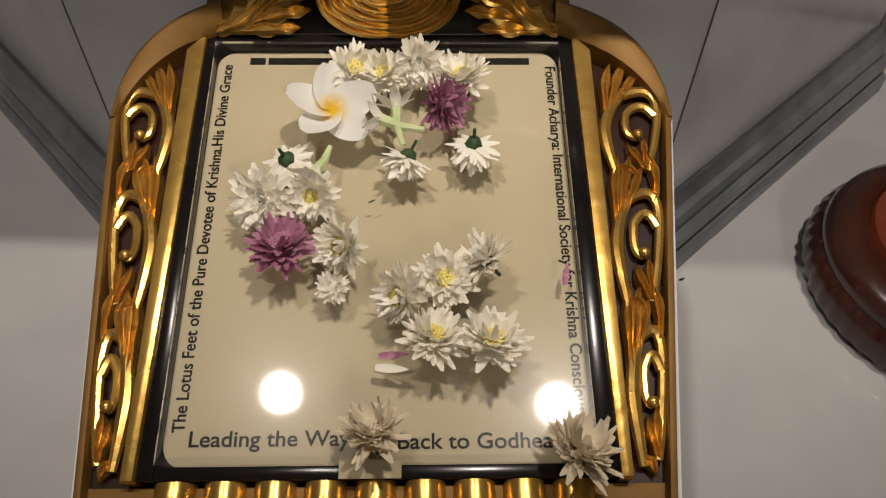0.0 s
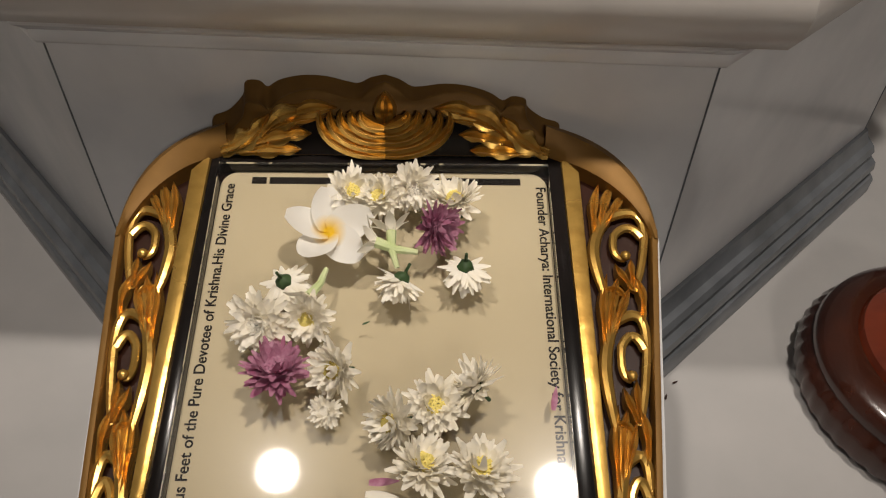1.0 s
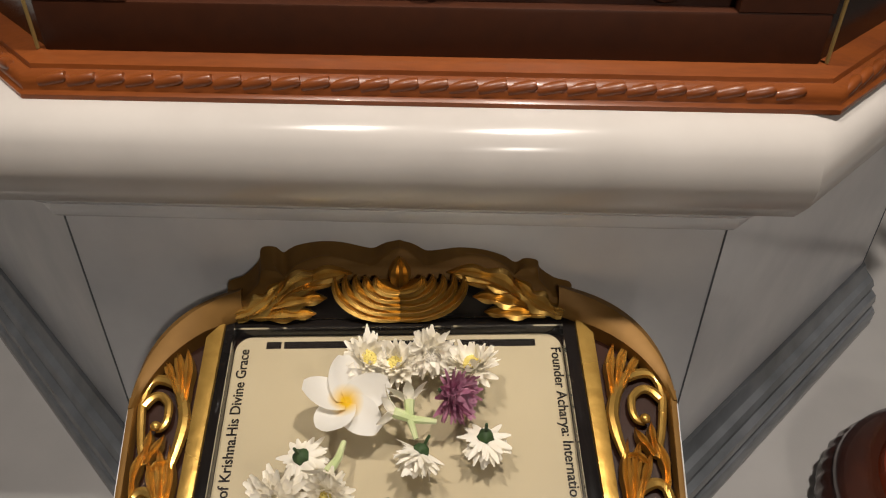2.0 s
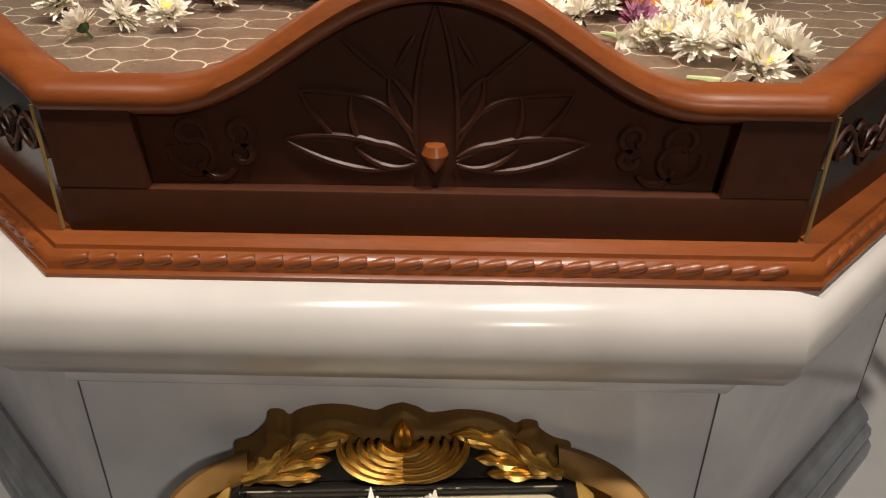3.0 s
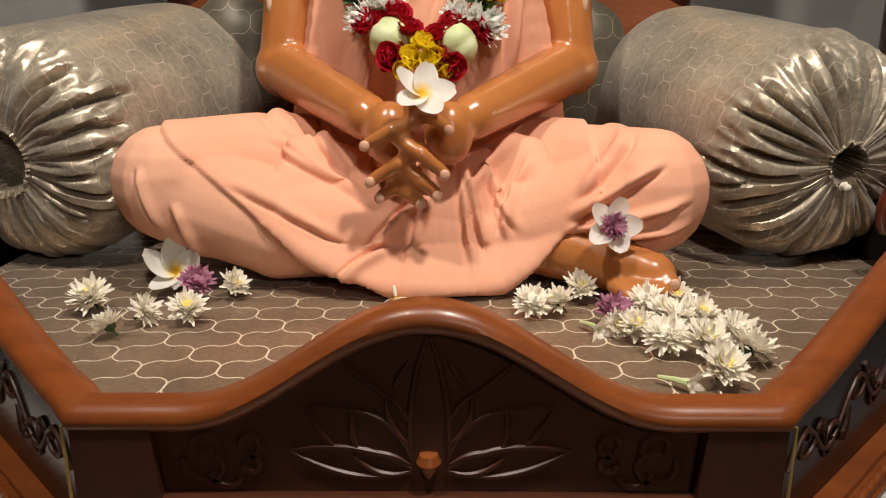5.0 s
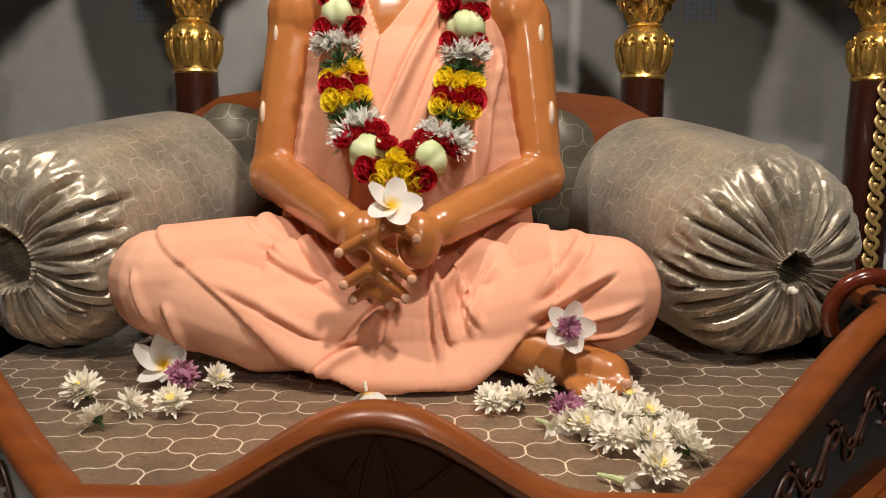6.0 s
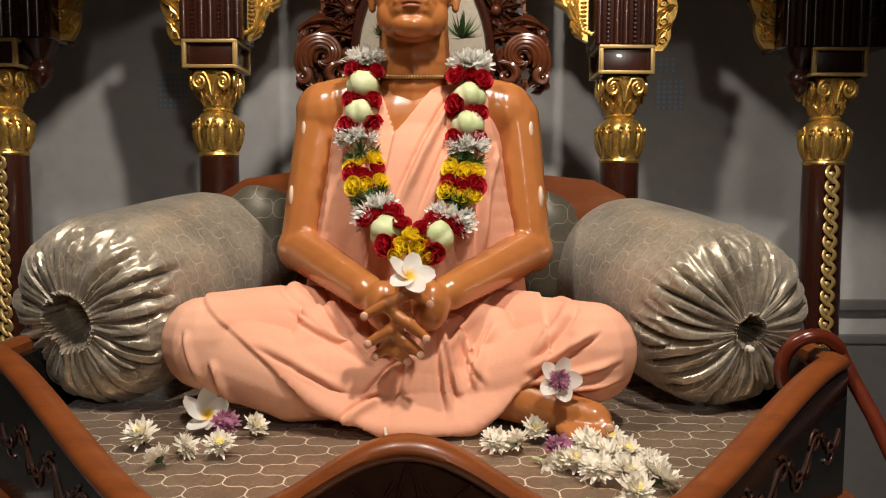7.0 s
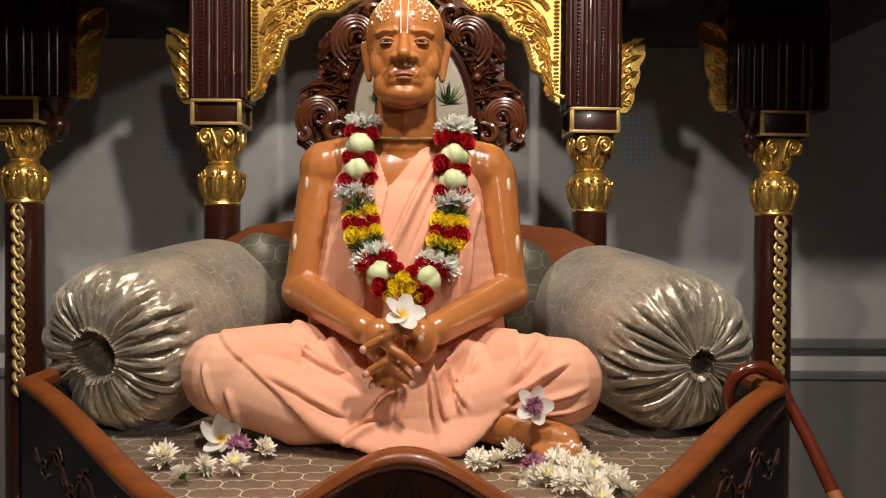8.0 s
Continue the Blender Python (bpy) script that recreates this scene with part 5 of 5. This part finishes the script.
for sg in (-1, 1):
    for c, w in ((((0.14, 0.003), (0.11, 0.012), (0.098, 0.036)), 0.02), (((0.125, 0.004), (0.09, 0.006), (0.072, 0.006)), 0.014), (((0.112, 0.01), (0.085, 0.02), (0.062, 0.02)), 0.016), (((0.105, 0.016), (0.085, 0.042), (0.04, 0.042)), 0.02), (((0.1, 0.02), (0.085, 0.034), (0.05, 0.034)), 0.012)):
        b = bmesh.new()
        leaf(b, tuple((sg * x, z) for x, z in c), w * 1.2, 0.010, crest, 17, 2.5)
        part("leaf", b, GOLD, board)
    b = bmesh.new()
    leaf(b, ((sg * 0.002, 0.022), (sg * 0.012, 0.034), (sg * 0.022, 0.03)), 0.012, 0.016, crest)
    part("rose_petal", b, GOLD, board)
# nested rows of petals, each a bowl that turns up at both ends
for i, (r, lift) in enumerate(((0.055, 0.002), (0.046, 0.0045), (0.037, 0.007), (0.028, 0.0095), (0.019, 0.012))):
    bowl = [Vector((r * math.sin(radians(a)), 0.034 - r * 0.60 * math.cos(radians(a)) + 0.0015 * i)) for a in range(-104, 105, 8)]
    for half in (bowl[13::-1], bowl[13:]):
        b = bmesh.new()
        leaf(b, half, 0.0125, 0.0085, lambda a, c, h, lift=lift: crest(a, c, h + lift))
        part("rose_petal", b, GOLD, board)
b = bmesh.new()
leaf(b, ((0, 0.030), (0, 0.042), (0, 0.056)), 0.020, 0.018, crest)
part("rose_petal", b, GOLD, board)


# ---- flowers ----
def petal(bm, m, length, width, cup, tip=0.2, rows=4):
    """One petal along x, rising and curling at its end."""
    g = []
    for i in range(rows + 1):
        t = i / rows
        w = width * (math.sin(math.pi * (0.15 + 0.8 * t)) ** 0.6) * (tip + (1 - tip) * (1 - t ** 3))
        z = cup * length * t * t
        g.append([bm.verts.new(m @ Vector((length * t * (1 - 0.25 * cup * t), k * w * 0.5, z + abs(k) * w * 0.18))) for k in (-1, 0, 1)])
    for a, c in zip(g, g[1:]):
        for k in range(2):
            bm.faces.new((a[k], a[k + 1], c[k + 1], c[k]))


def mum_meshes(seed, material, centre, wilt):
    r = random.Random(seed)
    b = bmesh.new()
    for ring, (n, length, cup, h) in enumerate(((30, 0.0215, 0.08, 0.004), (32, 0.0200, 0.25, 0.0065), (30, 0.0172, 0.45, 0.009), (24, 0.0135, 0.7, 0.011))):
        for k in range(n):
            a = 360 * (k + 0.5 * ring + r.uniform(-0.35, 0.35)) / n
            m = pose(0, 0, h, r.uniform(-20, 20), r.uniform(-18, 10) + wilt, a) @ Matrix.Translation((0.002, 0, 0))
            petal(b, m, length * r.uniform(0.6, 1.12), 0.0056 * r.uniform(0.7, 1.25), cup * r.uniform(0.3, 1.7), r.uniform(0.8, 1.0))
    o1 = part("petals", b, material, None)
    b = bmesh.new()
    for k in range(40):
        q = k / 40
        a, rad = 2.4 * k, 0.0068 * math.sqrt(q)
        ball(b, (rad * math.cos(a), rad * math.sin(a), 0.0125 + 0.002 * (1 - q)), 0.0014, 5)
    o2 = part("centre", b, centre, None)
    b = bmesh.new()
    lathe(b, [(0.0012, -0.010), (0.0014, -0.002), (0.005, 0.0), (0.0068, 0.004), (0.006, 0.006)], 12, wave=lambda a, i: 1 + 0.15 * math.sin(7 * a))
    o3 = part("calyx", b, GREEN, None)
    ms = [(o.name.split(".")[0], o.data) for o in (o1, o2, o3)]
    for o in (o1, o2, o3):
        bpy.data.objects.remove(o)
    return ms


MUMS = [mum_meshes(1, PETAL, YELLOW, 0), mum_meshes(2, PETAL, YELLOW, -8), mum_meshes(3, PETAL, PETAL, 6)]
DRIED = mat("dried_petal", (0.74, 0.63, 0.46), (0.82, 0.74, 0.58), 0.7, grain=200, stain=60, bump=0.05, spec=0.1)
let_through(DRIED, 0.2)
DRY = mum_meshes(7, DRIED, DRIED, -4)
VIOLET = mum_meshes(4, PURPLE, PURPLE, 0)
rf = random.Random(21)


def flower(kind, m, label, group, scale=1.0):
    ob = thing("chrysanthemum", label, "flower", group=group)
    ob.matrix_world = m @ Matrix.Scale(scale, 4)
    for name, me in kind:
        o = new(name, me)
        o.parent = ob
    return ob


def plumeria(m, label, group, scale=1.0, curl=0.5):
    ob = thing("plumeria", label, "flower", group=group)
    ob.matrix_world = m @ Matrix.Scale(scale, 4)
    for k in range(5):
        b = bmesh.new()
        petal(b, pose(0, 0, 0, 14, -4, 72 * k), 0.038, 0.029, curl * (0.6 + 0.25 * (k % 3)), 0.95, 8)
        part("petal", b, PLUM, ob)
    b = bmesh.new()
    lathe(b, [(0.002, -0.016), (0.003, -0.006), (0.002, -0.001)], 10)
    part("tube", b, PETAL, ob)
    return ob


PLUM = mat("plumeria_petal", (0.86, 0.85, 0.81), (0.84, 0.81, 0.74), 0.5, grain=100, stain=30, bump=0.02, spec=0.25)
nt = PLUM.node_tree
pb = nt.nodes["Principled BSDF"]
co, ln, mr, mx = nt.nodes.new("ShaderNodeTexCoord"), nt.nodes.new("ShaderNodeVectorMath"), nt.nodes.new("ShaderNodeMapRange"), nt.nodes.new("ShaderNodeMix")
ln.operation, mx.data_type = "LENGTH", "RGBA"
nt.links.new(co.outputs["Object"], ln.inputs[0]), nt.links.new(ln.outputs["Value"], mr.inputs[0])
mr.inputs[1].default_value, mr.inputs[2].default_value, mr.inputs[3].default_value, mr.inputs[4].default_value = 0.004, 0.0155, 1, 0
nt.links.new(mr.outputs[0], mx.inputs[0]), nt.links.new(pb.inputs["Base Color"].links[0].from_socket, mx.inputs[6])
mx.inputs[7].default_value = (0.85, 0.55, 0.02, 1)
nt.links.new(mx.outputs[2], pb.inputs["Base Color"])
let_through(PLUM, 0.3)


def tuberose(m, label, group, scale=1.0):
    ob = thing("tuberose", label, "flower", group=group)
    ob.matrix_world = m @ Matrix.Scale(scale, 4)
    b = bmesh.new()
    tube(b, [(-0.03, 0, 0.003), (-0.015, 0.002, 0.004), (0, 0, 0.005)], [0.002, 0.003, 0.0042], 8)
    part("stalk", b, PALEGREEN, ob, "pale green stalk")
    for k in range(6):
        b = bmesh.new()
        petal(b, Matrix.Translation((0, 0, 0.005)) @ Matrix.Rotation(radians(60 * k), 4, "X") @ pose(0, 0, 0.002, 0, -35, 0), 0.019, 0.009, 0.4, 0.3, 5)
        part("petal", b, PETAL, ob)
    return ob


def loose_petal(m, material, label, group, scale=1.0):
    ob = thing("loose_petal", label, "petal", group=group)
    ob.matrix_world = m
    b = bmesh.new()
    petal(b, Matrix.Scale(scale, 4), 0.022, 0.006, 0.15, 0.3, 5)
    part("blade", b, material, ob)


tm = pose(-0.02, 0.648, 0.285, 14, 0, 3)


def on_glass(u, v, rx=0, ry=0, rz=0, h=0.0):
    v -= 0.005 + 0.02 * (0.07 - v)
    return tm @ pose(u, v, 0.0225 + h, rx, ry, rz)


WG, VG, FG = "white chrysanthemum lying on the glass", "purple chrysanthemum lying on the glass", "flowers on the frame"
plumeria(on_glass(-0.037, 0.0294, 8, -6, 100, 0.012), "white plumeria with a yellow throat on the glass", FG, 1.0, 0.3)
for i, (u, v, rx, ry, sc, h) in enumerate([(-0.0235, 0.067, 20, 0, 1.0, 0.007), (0.0032, 0.062, 10, 10, 1.0, 0.006), (0.0275, 0.073, 50, 10, 0.95, 0.014), (0.065, 0.056, 12, 20, 1.05, 0.007), (0.023, -0.008, 130, 30, 0.95, 0.014),
                                           (-0.08, -0.045, 35, -20, 1.15, 0.011), (-0.047, -0.04, 15, 40, 0.9, 0.01), (-0.0184, -0.082, -20, 40, 1.05, 0.011), (-0.029, -0.11, -20, 10, 0.55, 0.005), (0.0235, -0.119, 30, -45, 1.0, 0.013), (0.0463, -0.107, 15, 0, 1.05, 0.008),
                                           (0.078, -0.099, -10, 55, 1.0, 0.014), (0.036, -0.154, 12, -25, 1.1, 0.009), (0.0759, -0.156, -12, 12, 1.15, 0.009), (0.0018, -0.215, -30, 0, 1.05, 0.012), (0.1245, -0.229, -35, 20, 1.2, 0.013)]):
    flower(DRY if v < -0.2 else MUMS[i % 3], on_glass(u, v, rx, ry, rf.uniform(0, 360) if abs(rx) < 25 else rf.uniform(-20, 20), h), "dry tan chrysanthemum lying on the glass" if v < -0.2 else WG, FG, sc)
for u, v, rx, ry in ((0.0696, 0.0004, 165, 10), (-0.0685, -0.0139, 170, -12)):
    flower(MUMS[1], on_glass(u, v, rx, ry, 30, 0.017), "white chrysanthemum upside down showing its green calyx", FG, 0.95)
flower(VIOLET, on_glass(-0.0654, -0.0862, -8, 5, 40, 0.009), VG, FG, 1.12)
flower(VIOLET, on_glass(0.0426, 0.0344, 40, 50, 10, 0.016), VG, FG, 1.05)
tuberose(on_glass(0.012, 0.028, 0, -10, 100, 0.014), "white tuberose with a pale stalk on the glass", FG, 1.0)
tuberose(on_glass(0.0, 0.018, 0, -5, 170, 0.012), "white tuberose with a pale stalk on the glass", FG, 1.1)
tuberose(on_glass(-0.047, -0.03, 0, -10, 250, 0.014), "white tuberose with a pale stalk on the glass", FG, 1.0)
for u, v, rz, mt, sc in ((0.002, -0.1575, 0, PURPLE, 1.0), (0.0000, -0.165, -8, PETAL, 1.1), (0.130, -0.108, 80, PURPLE, 0.8), (-0.022, 0.082, 95, PETAL, 1.1), (-0.008, -0.043, 20, GREEN, 0.3)):
    loose_petal(on_glass(u, v, 0, -4, rz, 0.001), mt, "single narrow fallen flower petal", "loose petals", sc)
CLOTH_Z = 0.6405
WS, VS, FS = "white chrysanthemum with yellow centre on the seat cloth", "purple chrysanthemum on the seat cloth", "flowers on the seat"
for i, (x, y, sc, rx, ry) in enumerate([(-0.397, 1.095, 1.2, 25, 0), (-0.34, 1.012, 0.95, 10, -40), (-0.327, 1.058, 1.0, 20, 50), (-0.275, 1.063, 1.05, 30, 0), (-0.25, 1.15, 1.0, 30, 30), (0.113, 1.086, 1.05, 30, 0), (0.148, 1.086, 1.0, 20, -30),
                                        (0.176, 1.138, 1.05, 30, 10), (0.244, 1.085, 1.1, 25, -20), (0.283, 1.106, 1.0, 30, 10), (0.218, 1.012, 1.0, 20, -30), (0.24, 0.977, 1.15, 25, -10), (0.29, 1.04, 1.1, 20, 20), (0.273, 0.965, 1.15, 25, 0), (0.312, 0.995, 1.1, 20, 30), (0.31, 0.948, 1.1, 20, 40), (0.269, 0.903, 1.15, 30, 10), (0.265, 1.03, 1.1, 10, 0), (0.255, 1.05, 1.0, 15, 10), (0.2, 1.03, 0.8, 60, 0)]):
    flower(MUMS[i % 3], pose(x, y, CLOTH_Z + 0.0115 * sc, rx, ry, rf.uniform(-30, 30)), WS, FS, sc)
flower(VIOLET, pose(0.199, 1.051, CLOTH_Z + 0.014, 30, 10, 0), VS, FS, 1.05)
flower(VIOLET, pose(-0.288, 1.135, CLOTH_Z + 0.022, 35, 20, 0), VS, FS, 1.0)
plumeria(pose(-0.322, 1.165, CLOTH_Z + 0.028, 48, -25, 20), "white plumeria leaning against other flowers on the seat", FS, 1.1, 0.8)
plumeria(pose(-0.045, 1.115, CLOTH_Z + 0.012, 160, 0, 30), "white plumeria lying face down on the seat", FS, 0.9, 0.7)
tuberose(pose(0.178, 1.02, CLOTH_Z + 0.004, 0, 0, -60), "white tuberose lying on the seat", FS, 1.0)
tuberose(pose(0.235, 0.885, CLOTH_Z + 0.004, 0, 0, -40), "white tuberose lying on the seat", FS, 1.0)
for x, y, rz in ((0.185, 0.86, 20), (0.20, 0.845, 70), (0.262, 0.852, 100)):
    loose_petal(pose(x, y, CLOTH_Z + 0.001, 0, -10, rz), PETAL, "single narrow fallen flower petal", "loose petals")
# on the knee and the clasped fingers
plumeria(pose(0.208, 1.124, 0.737, 68, 0, 8), "white plumeria with a purple centre on the robe", "flowers on the statue", 0.95, 0.25)
flower(VIOLET, pose(0.208, 1.121, 0.737, 70, 0, 8), "purple chrysanthemum set on a white plumeria", "flowers on the statue", 0.8)
plumeria(pose(-0.012, 1.128, 0.888, 48, 0, 20), "white plumeria tucked among the statue's fingers", "flowers on the statue", 1.05, 0.3)


# ---- garland ----
garland = thing("flower_garland", "thick garland of red and yellow roses, white blooms and lotus buds", "garland")


def rose_mesh(name, material, seed):
    r = random.Random(seed)
    b = bmesh.new()
    for ring, (n, tilt, length, off) in enumerate(((6, -28, 0.0145, 0.002), (5, -52, 0.0125, 0.0015), (4, -72, 0.011, 0.001), (3, -82, 0.009, 0.0005))):
        for k in range(n):
            petal(b, pose(0, 0, 0.001 * ring, 0, tilt + r.uniform(-8, 8), 360 * k / n + 37 * ring) @ Matrix.Translation((off, 0, 0)), length, 0.021 - 0.003 * ring, 0.4, 0.85, 4)
    o = part(name, b, material, None)
    me = o.data
    bpy.data.objects.remove(o)
    return me


def bloom_mesh(seed):
    r = random.Random(seed)
    b = bmesh.new()
    for k in range(64):
        petal(b, pose(0, 0, 0, r.uniform(-30, 30), -r.uniform(5, 85), r.uniform(0, 360)), 0.017 * r.uniform(0.75, 1.15), 0.0062, 0.35, 0.6, 3)
    o = part("white_bloom", b, WHITEB, None)
    me = o.data
    bpy.data.objects.remove(o)
    return me


def fern_mesh(seed):
    r = random.Random(seed)
    b = bmesh.new()
    for k in range(60):
        petal(b, pose(0, 0, 0, 0, -r.uniform(0, 80), r.uniform(0, 360)), 0.022 * r.uniform(0.7, 1.25), 0.0022, 0.2, 0.3, 2)
    o = part("fern", b, FERN, None)
    me = o.data
    bpy.data.objects.remove(o)
    return me


def bud_mesh():
    b = bmesh.new()
    lathe(b, [(0.007, -0.016), (0.0155, -0.012), (0.0192, -0.005), (0.0196, 0.002), (0.0172, 0.009), (0.0105, 0.0145), (0.003, 0.0165)], 40, wave=lambda a, i: 1 - 0.13 * abs(math.cos(2.5 * a + 0.25 * i)) ** 9)
    o = part("lotus_bud", b, PALEGREEN, None)
    me = o.data
    bpy.data.objects.remove(o)
    return me


WHITEB = mat("white_bloom_petal", (0.96, 0.955, 0.92), (0.93, 0.93, 0.86), 0.55, grain=200, stain=40, bump=0.02, spec=0.2)
let_through(WHITEB, 0.25)
FERN = mat("fern_green", (0.075, 0.16, 0.045), (0.035, 0.08, 0.022), 0.6, grain=200, stain=40, bump=0.05)
REDS = [rose_mesh("red_rose", REDROSE, k) for k in (1, 2, 3)]
YELS = [rose_mesh("yellow_rose", YELROSE, k) for k in (4, 5)]
BLOOMS, FERNS, BUD = [bloom_mesh(k) for k in (6, 7)], [fern_mesh(8), fern_mesh(9)], bud_mesh()
LINE = [(-0.1, 1.41, 1.255), (-0.107, 1.385, 1.186), (-0.111, 1.375, 1.118), (-0.102, 1.35, 1.05), (-0.085, 1.31, 0.996), (-0.059, 1.27, 0.947), (-0.016, 1.24, 0.915),
        (0.033, 1.26, 0.94), (0.06, 1.29, 0.981), (0.071, 1.32, 1.035), (0.077, 1.35, 1.096), (0.081, 1.37, 1.164), (0.081, 1.4, 1.241)]


def along(t):
    q = t * (len(LINE) - 1)
    i = min(int(q), len(LINE) - 2)
    a, c = Vector(LINE[i]), Vector(LINE[i + 1])
    return a.lerp(c, q - i), (c - a).normalized()


b = bmesh.new()
tube(b, [tuple(Vector(p) + Vector((0, 0.012, 0))) for p in LINE], 0.012, 8)
part("string", b, FERN, garland, "green inner cord")
CODES = "WRBRBRWFYRYFWRBRYYRBRWFYRYFWRBRBRW"
rg = random.Random(4)
for i, code in enumerate(CODES):
    t = (i + 0.5) / len(CODES)
    p, d = along(t)
    side = d.cross(Vector((0, -1, 0.35)).normalized()).normalized()
    out = side.cross(d).normalized()
    if out.y > 0:
        out = -out
    if code == "B":
        o = new("lotus_bud", BUD)
        o.parent = garland
        o.matrix_world = Matrix.Translation(p + out * 0.006) @ d.to_track_quat("Z", "X").to_matrix().to_4x4() @ Matrix.Rotation(rg.uniform(0, 6), 4, "Z") @ Matrix.Scale(1.5, 4)
        continue
    kinds = {"R": ("red_rose", REDS, 1.5), "Y": ("yellow_rose", YELS, 1.4), "W": ("white_bloom", BLOOMS, 1.6), "F": ("fern", FERNS, 1.15)}[code]
    offs = ((-0.85, 0.7), (0.8, 0.75), (0.1, 0.15)) if code in "RY" else ((-0.8, 0.5), (0.8, 0.5), (0, 1))
    for sx, ox in offs:
        mesh = rg.choice(kinds[1])
        name, sc = kinds[0], kinds[2] * rg.uniform(0.78, 1.15)
        if code == "Y" and rg.random() < 0.12:
            name, mesh = "red_rose", REDS[0]
        dirn = (out * (0.55 + ox * 0.5) + side * sx * 0.75 + Vector((0, 0, rg.uniform(-0.2, 0.25)))).normalized()
        o = new(name, mesh)
        o.parent = garland
        o.matrix_world = Matrix.Translation(p + side * sx * 0.0195 + out * (0.004 + 0.010 * ox) + d * rg.uniform(-0.007, 0.007)) @ dirn.to_track_quat("Z", "X").to_matrix().to_4x4() @ Matrix.Rotation(rg.uniform(0, 6), 4, "Z") @ Matrix.Scale(sc, 4)
for x, y, z, sc in ((-0.075, 1.41, 1.285, 1.3), (0.068, 1.42, 1.285, 2.0)):
    o = new("fern", FERNS[0])
    o.parent = garland
    o.matrix_world = pose(x, y, z, 30, 0, 0) @ Matrix.Scale(sc, 4)
o = new("red_rose", REDS[1])
o.parent = garland
o.matrix_world = pose(-0.075, 1.44, 1.30, 60, 0, 0) @ Matrix.Scale(1.1, 4)
neck = thing("bead_necklace", "thin gold bead necklace round the statue's neck", "necklace")
b = bmesh.new()
tube(b, [(CX + 0.071 * math.sin(radians(-62 + 124 * k / 60)), 1.437 - 0.068 * math.cos(radians(-62 + 124 * k / 60)), 1.222 - 0.012 * math.cos(radians(-62 + 124 * k / 60))) for k in range(61)], [0.0024 + 0.0014 * (k % 2) for k in range(61)], 8)
part("strand", b, PLASTER, neck)

# ---- things beside the throne ----
stick = thing("walking_cane", "red lacquered walking cane with crook handle hooked on the rail", "cane")
b = bmesh.new()
hook = [(0.62 + 0.048 * math.cos(radians(a)), 1.212 - 0.01 * math.sin(radians(a)), 0.738 + 0.052 * math.sin(radians(a))) for a in range(215, 15, -12)]
tube(b, hook + [(0.672, 1.19, 0.728), (0.688, 1.15, 0.675), (0.705, 1.09, 0.595)], 0.0115, 14)
part("crook", b, REDWOOD, stick)
b = bmesh.new()
tube(b, [(0.703, 1.095, 0.602), (0.77, 0.94, 0.345), (0.857, 0.73, 0.005)], [0.0122, 0.012, 0.0105], 14)
shaft = part("shaft", b, CANE, stick, "tan cane shaft")
stool = thing("carved_drum_stool", "round carved dark red wooden stool with scalloped rim", "stool", (0.6, 0.765, 0))
b = bmesh.new()
lathe(b, [(0.142, 0), (0.155, 0.01), (0.158, 0.03), (0.152, 0.044), (0.148, 0.05)], 192, wave=lambda a, i: 1 + (0.02 * abs(math.sin(22 * a)) if 1 <= i <= 3 else 0))
part("foot", b, DARK, stool, "scalloped foot ring")
b = bmesh.new()
lathe(b, [(0.147, 0.045), (0.15, 0.054), (0.146, 0.066), (0.135, 0.074), (0.12, 0.078), (0.11, 0.078), (0.108, 0.075)], 64)
part("collar", b, DARK, stool)
b = bmesh.new()
lathe(b, [(0.109, 0.075), (0.106, 0.085), (0.094, 0.092), (0.076, 0.094), (0.064, 0.092)], 64)
part("neck", b, REDWOOD, stool, "red polished neck")
b = bmesh.new()
lathe(b, [(0.066, 0.09), (0.068, 0.11), (0.066, 0.14), (0.05, 0.145)], 48)
part("post", b, BLACK, stool, "black post")
for x, y, rz in ((0.3, 0.765, 20), (0.288, 0.742, 70)):
    cr = thing("dry_leaf_scrap", "tiny dry brown leaf scrap on the floor", "debris", (x, y, 0.001), "floor scraps", (0, 0, rz))
    b = bmesh.new()
    petal(b, Matrix.Scale(0.35, 4), 0.022, 0.008, 0.3, 0.3, 3)
    part("scrap", b, BROWN, cr)
# patches of dotted bluish light on the wall, painted as thin coloured plates
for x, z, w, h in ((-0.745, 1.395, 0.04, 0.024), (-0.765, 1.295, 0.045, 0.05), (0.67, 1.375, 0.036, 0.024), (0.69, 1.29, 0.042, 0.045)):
    g = thing("wall_grille", "small patch of dotted pale blue light, painted as thin plates on the wall", "grille", (x, 2.2992, z), "wall grilles")
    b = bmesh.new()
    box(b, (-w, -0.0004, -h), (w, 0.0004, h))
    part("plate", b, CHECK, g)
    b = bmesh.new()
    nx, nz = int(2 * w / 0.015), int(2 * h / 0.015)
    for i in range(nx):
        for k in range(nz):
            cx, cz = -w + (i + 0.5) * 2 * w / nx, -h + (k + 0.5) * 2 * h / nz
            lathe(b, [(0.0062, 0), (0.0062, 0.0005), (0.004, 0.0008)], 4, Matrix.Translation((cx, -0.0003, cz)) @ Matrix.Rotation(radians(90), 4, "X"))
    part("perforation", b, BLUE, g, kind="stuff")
# lower wall and its mouldings, in the grey with shade painted in
b = bmesh.new()
box(b, (-3, 2.28, 0.0), (3, 2.2995, 0.56))
box(b, (-3, 2.272, 0.56), (3, 2.2995, 0.585), 0.004)
structure("dado", b, SHADED_GREY, "grey panelled dado along the back wall")
b = bmesh.new()
box(b, (-3, 2.27, 0.66), (3, 2.2995, 0.69), 0.004)
structure("trim_rail", b, SHADED_GREY, "grey moulding along the back wall")
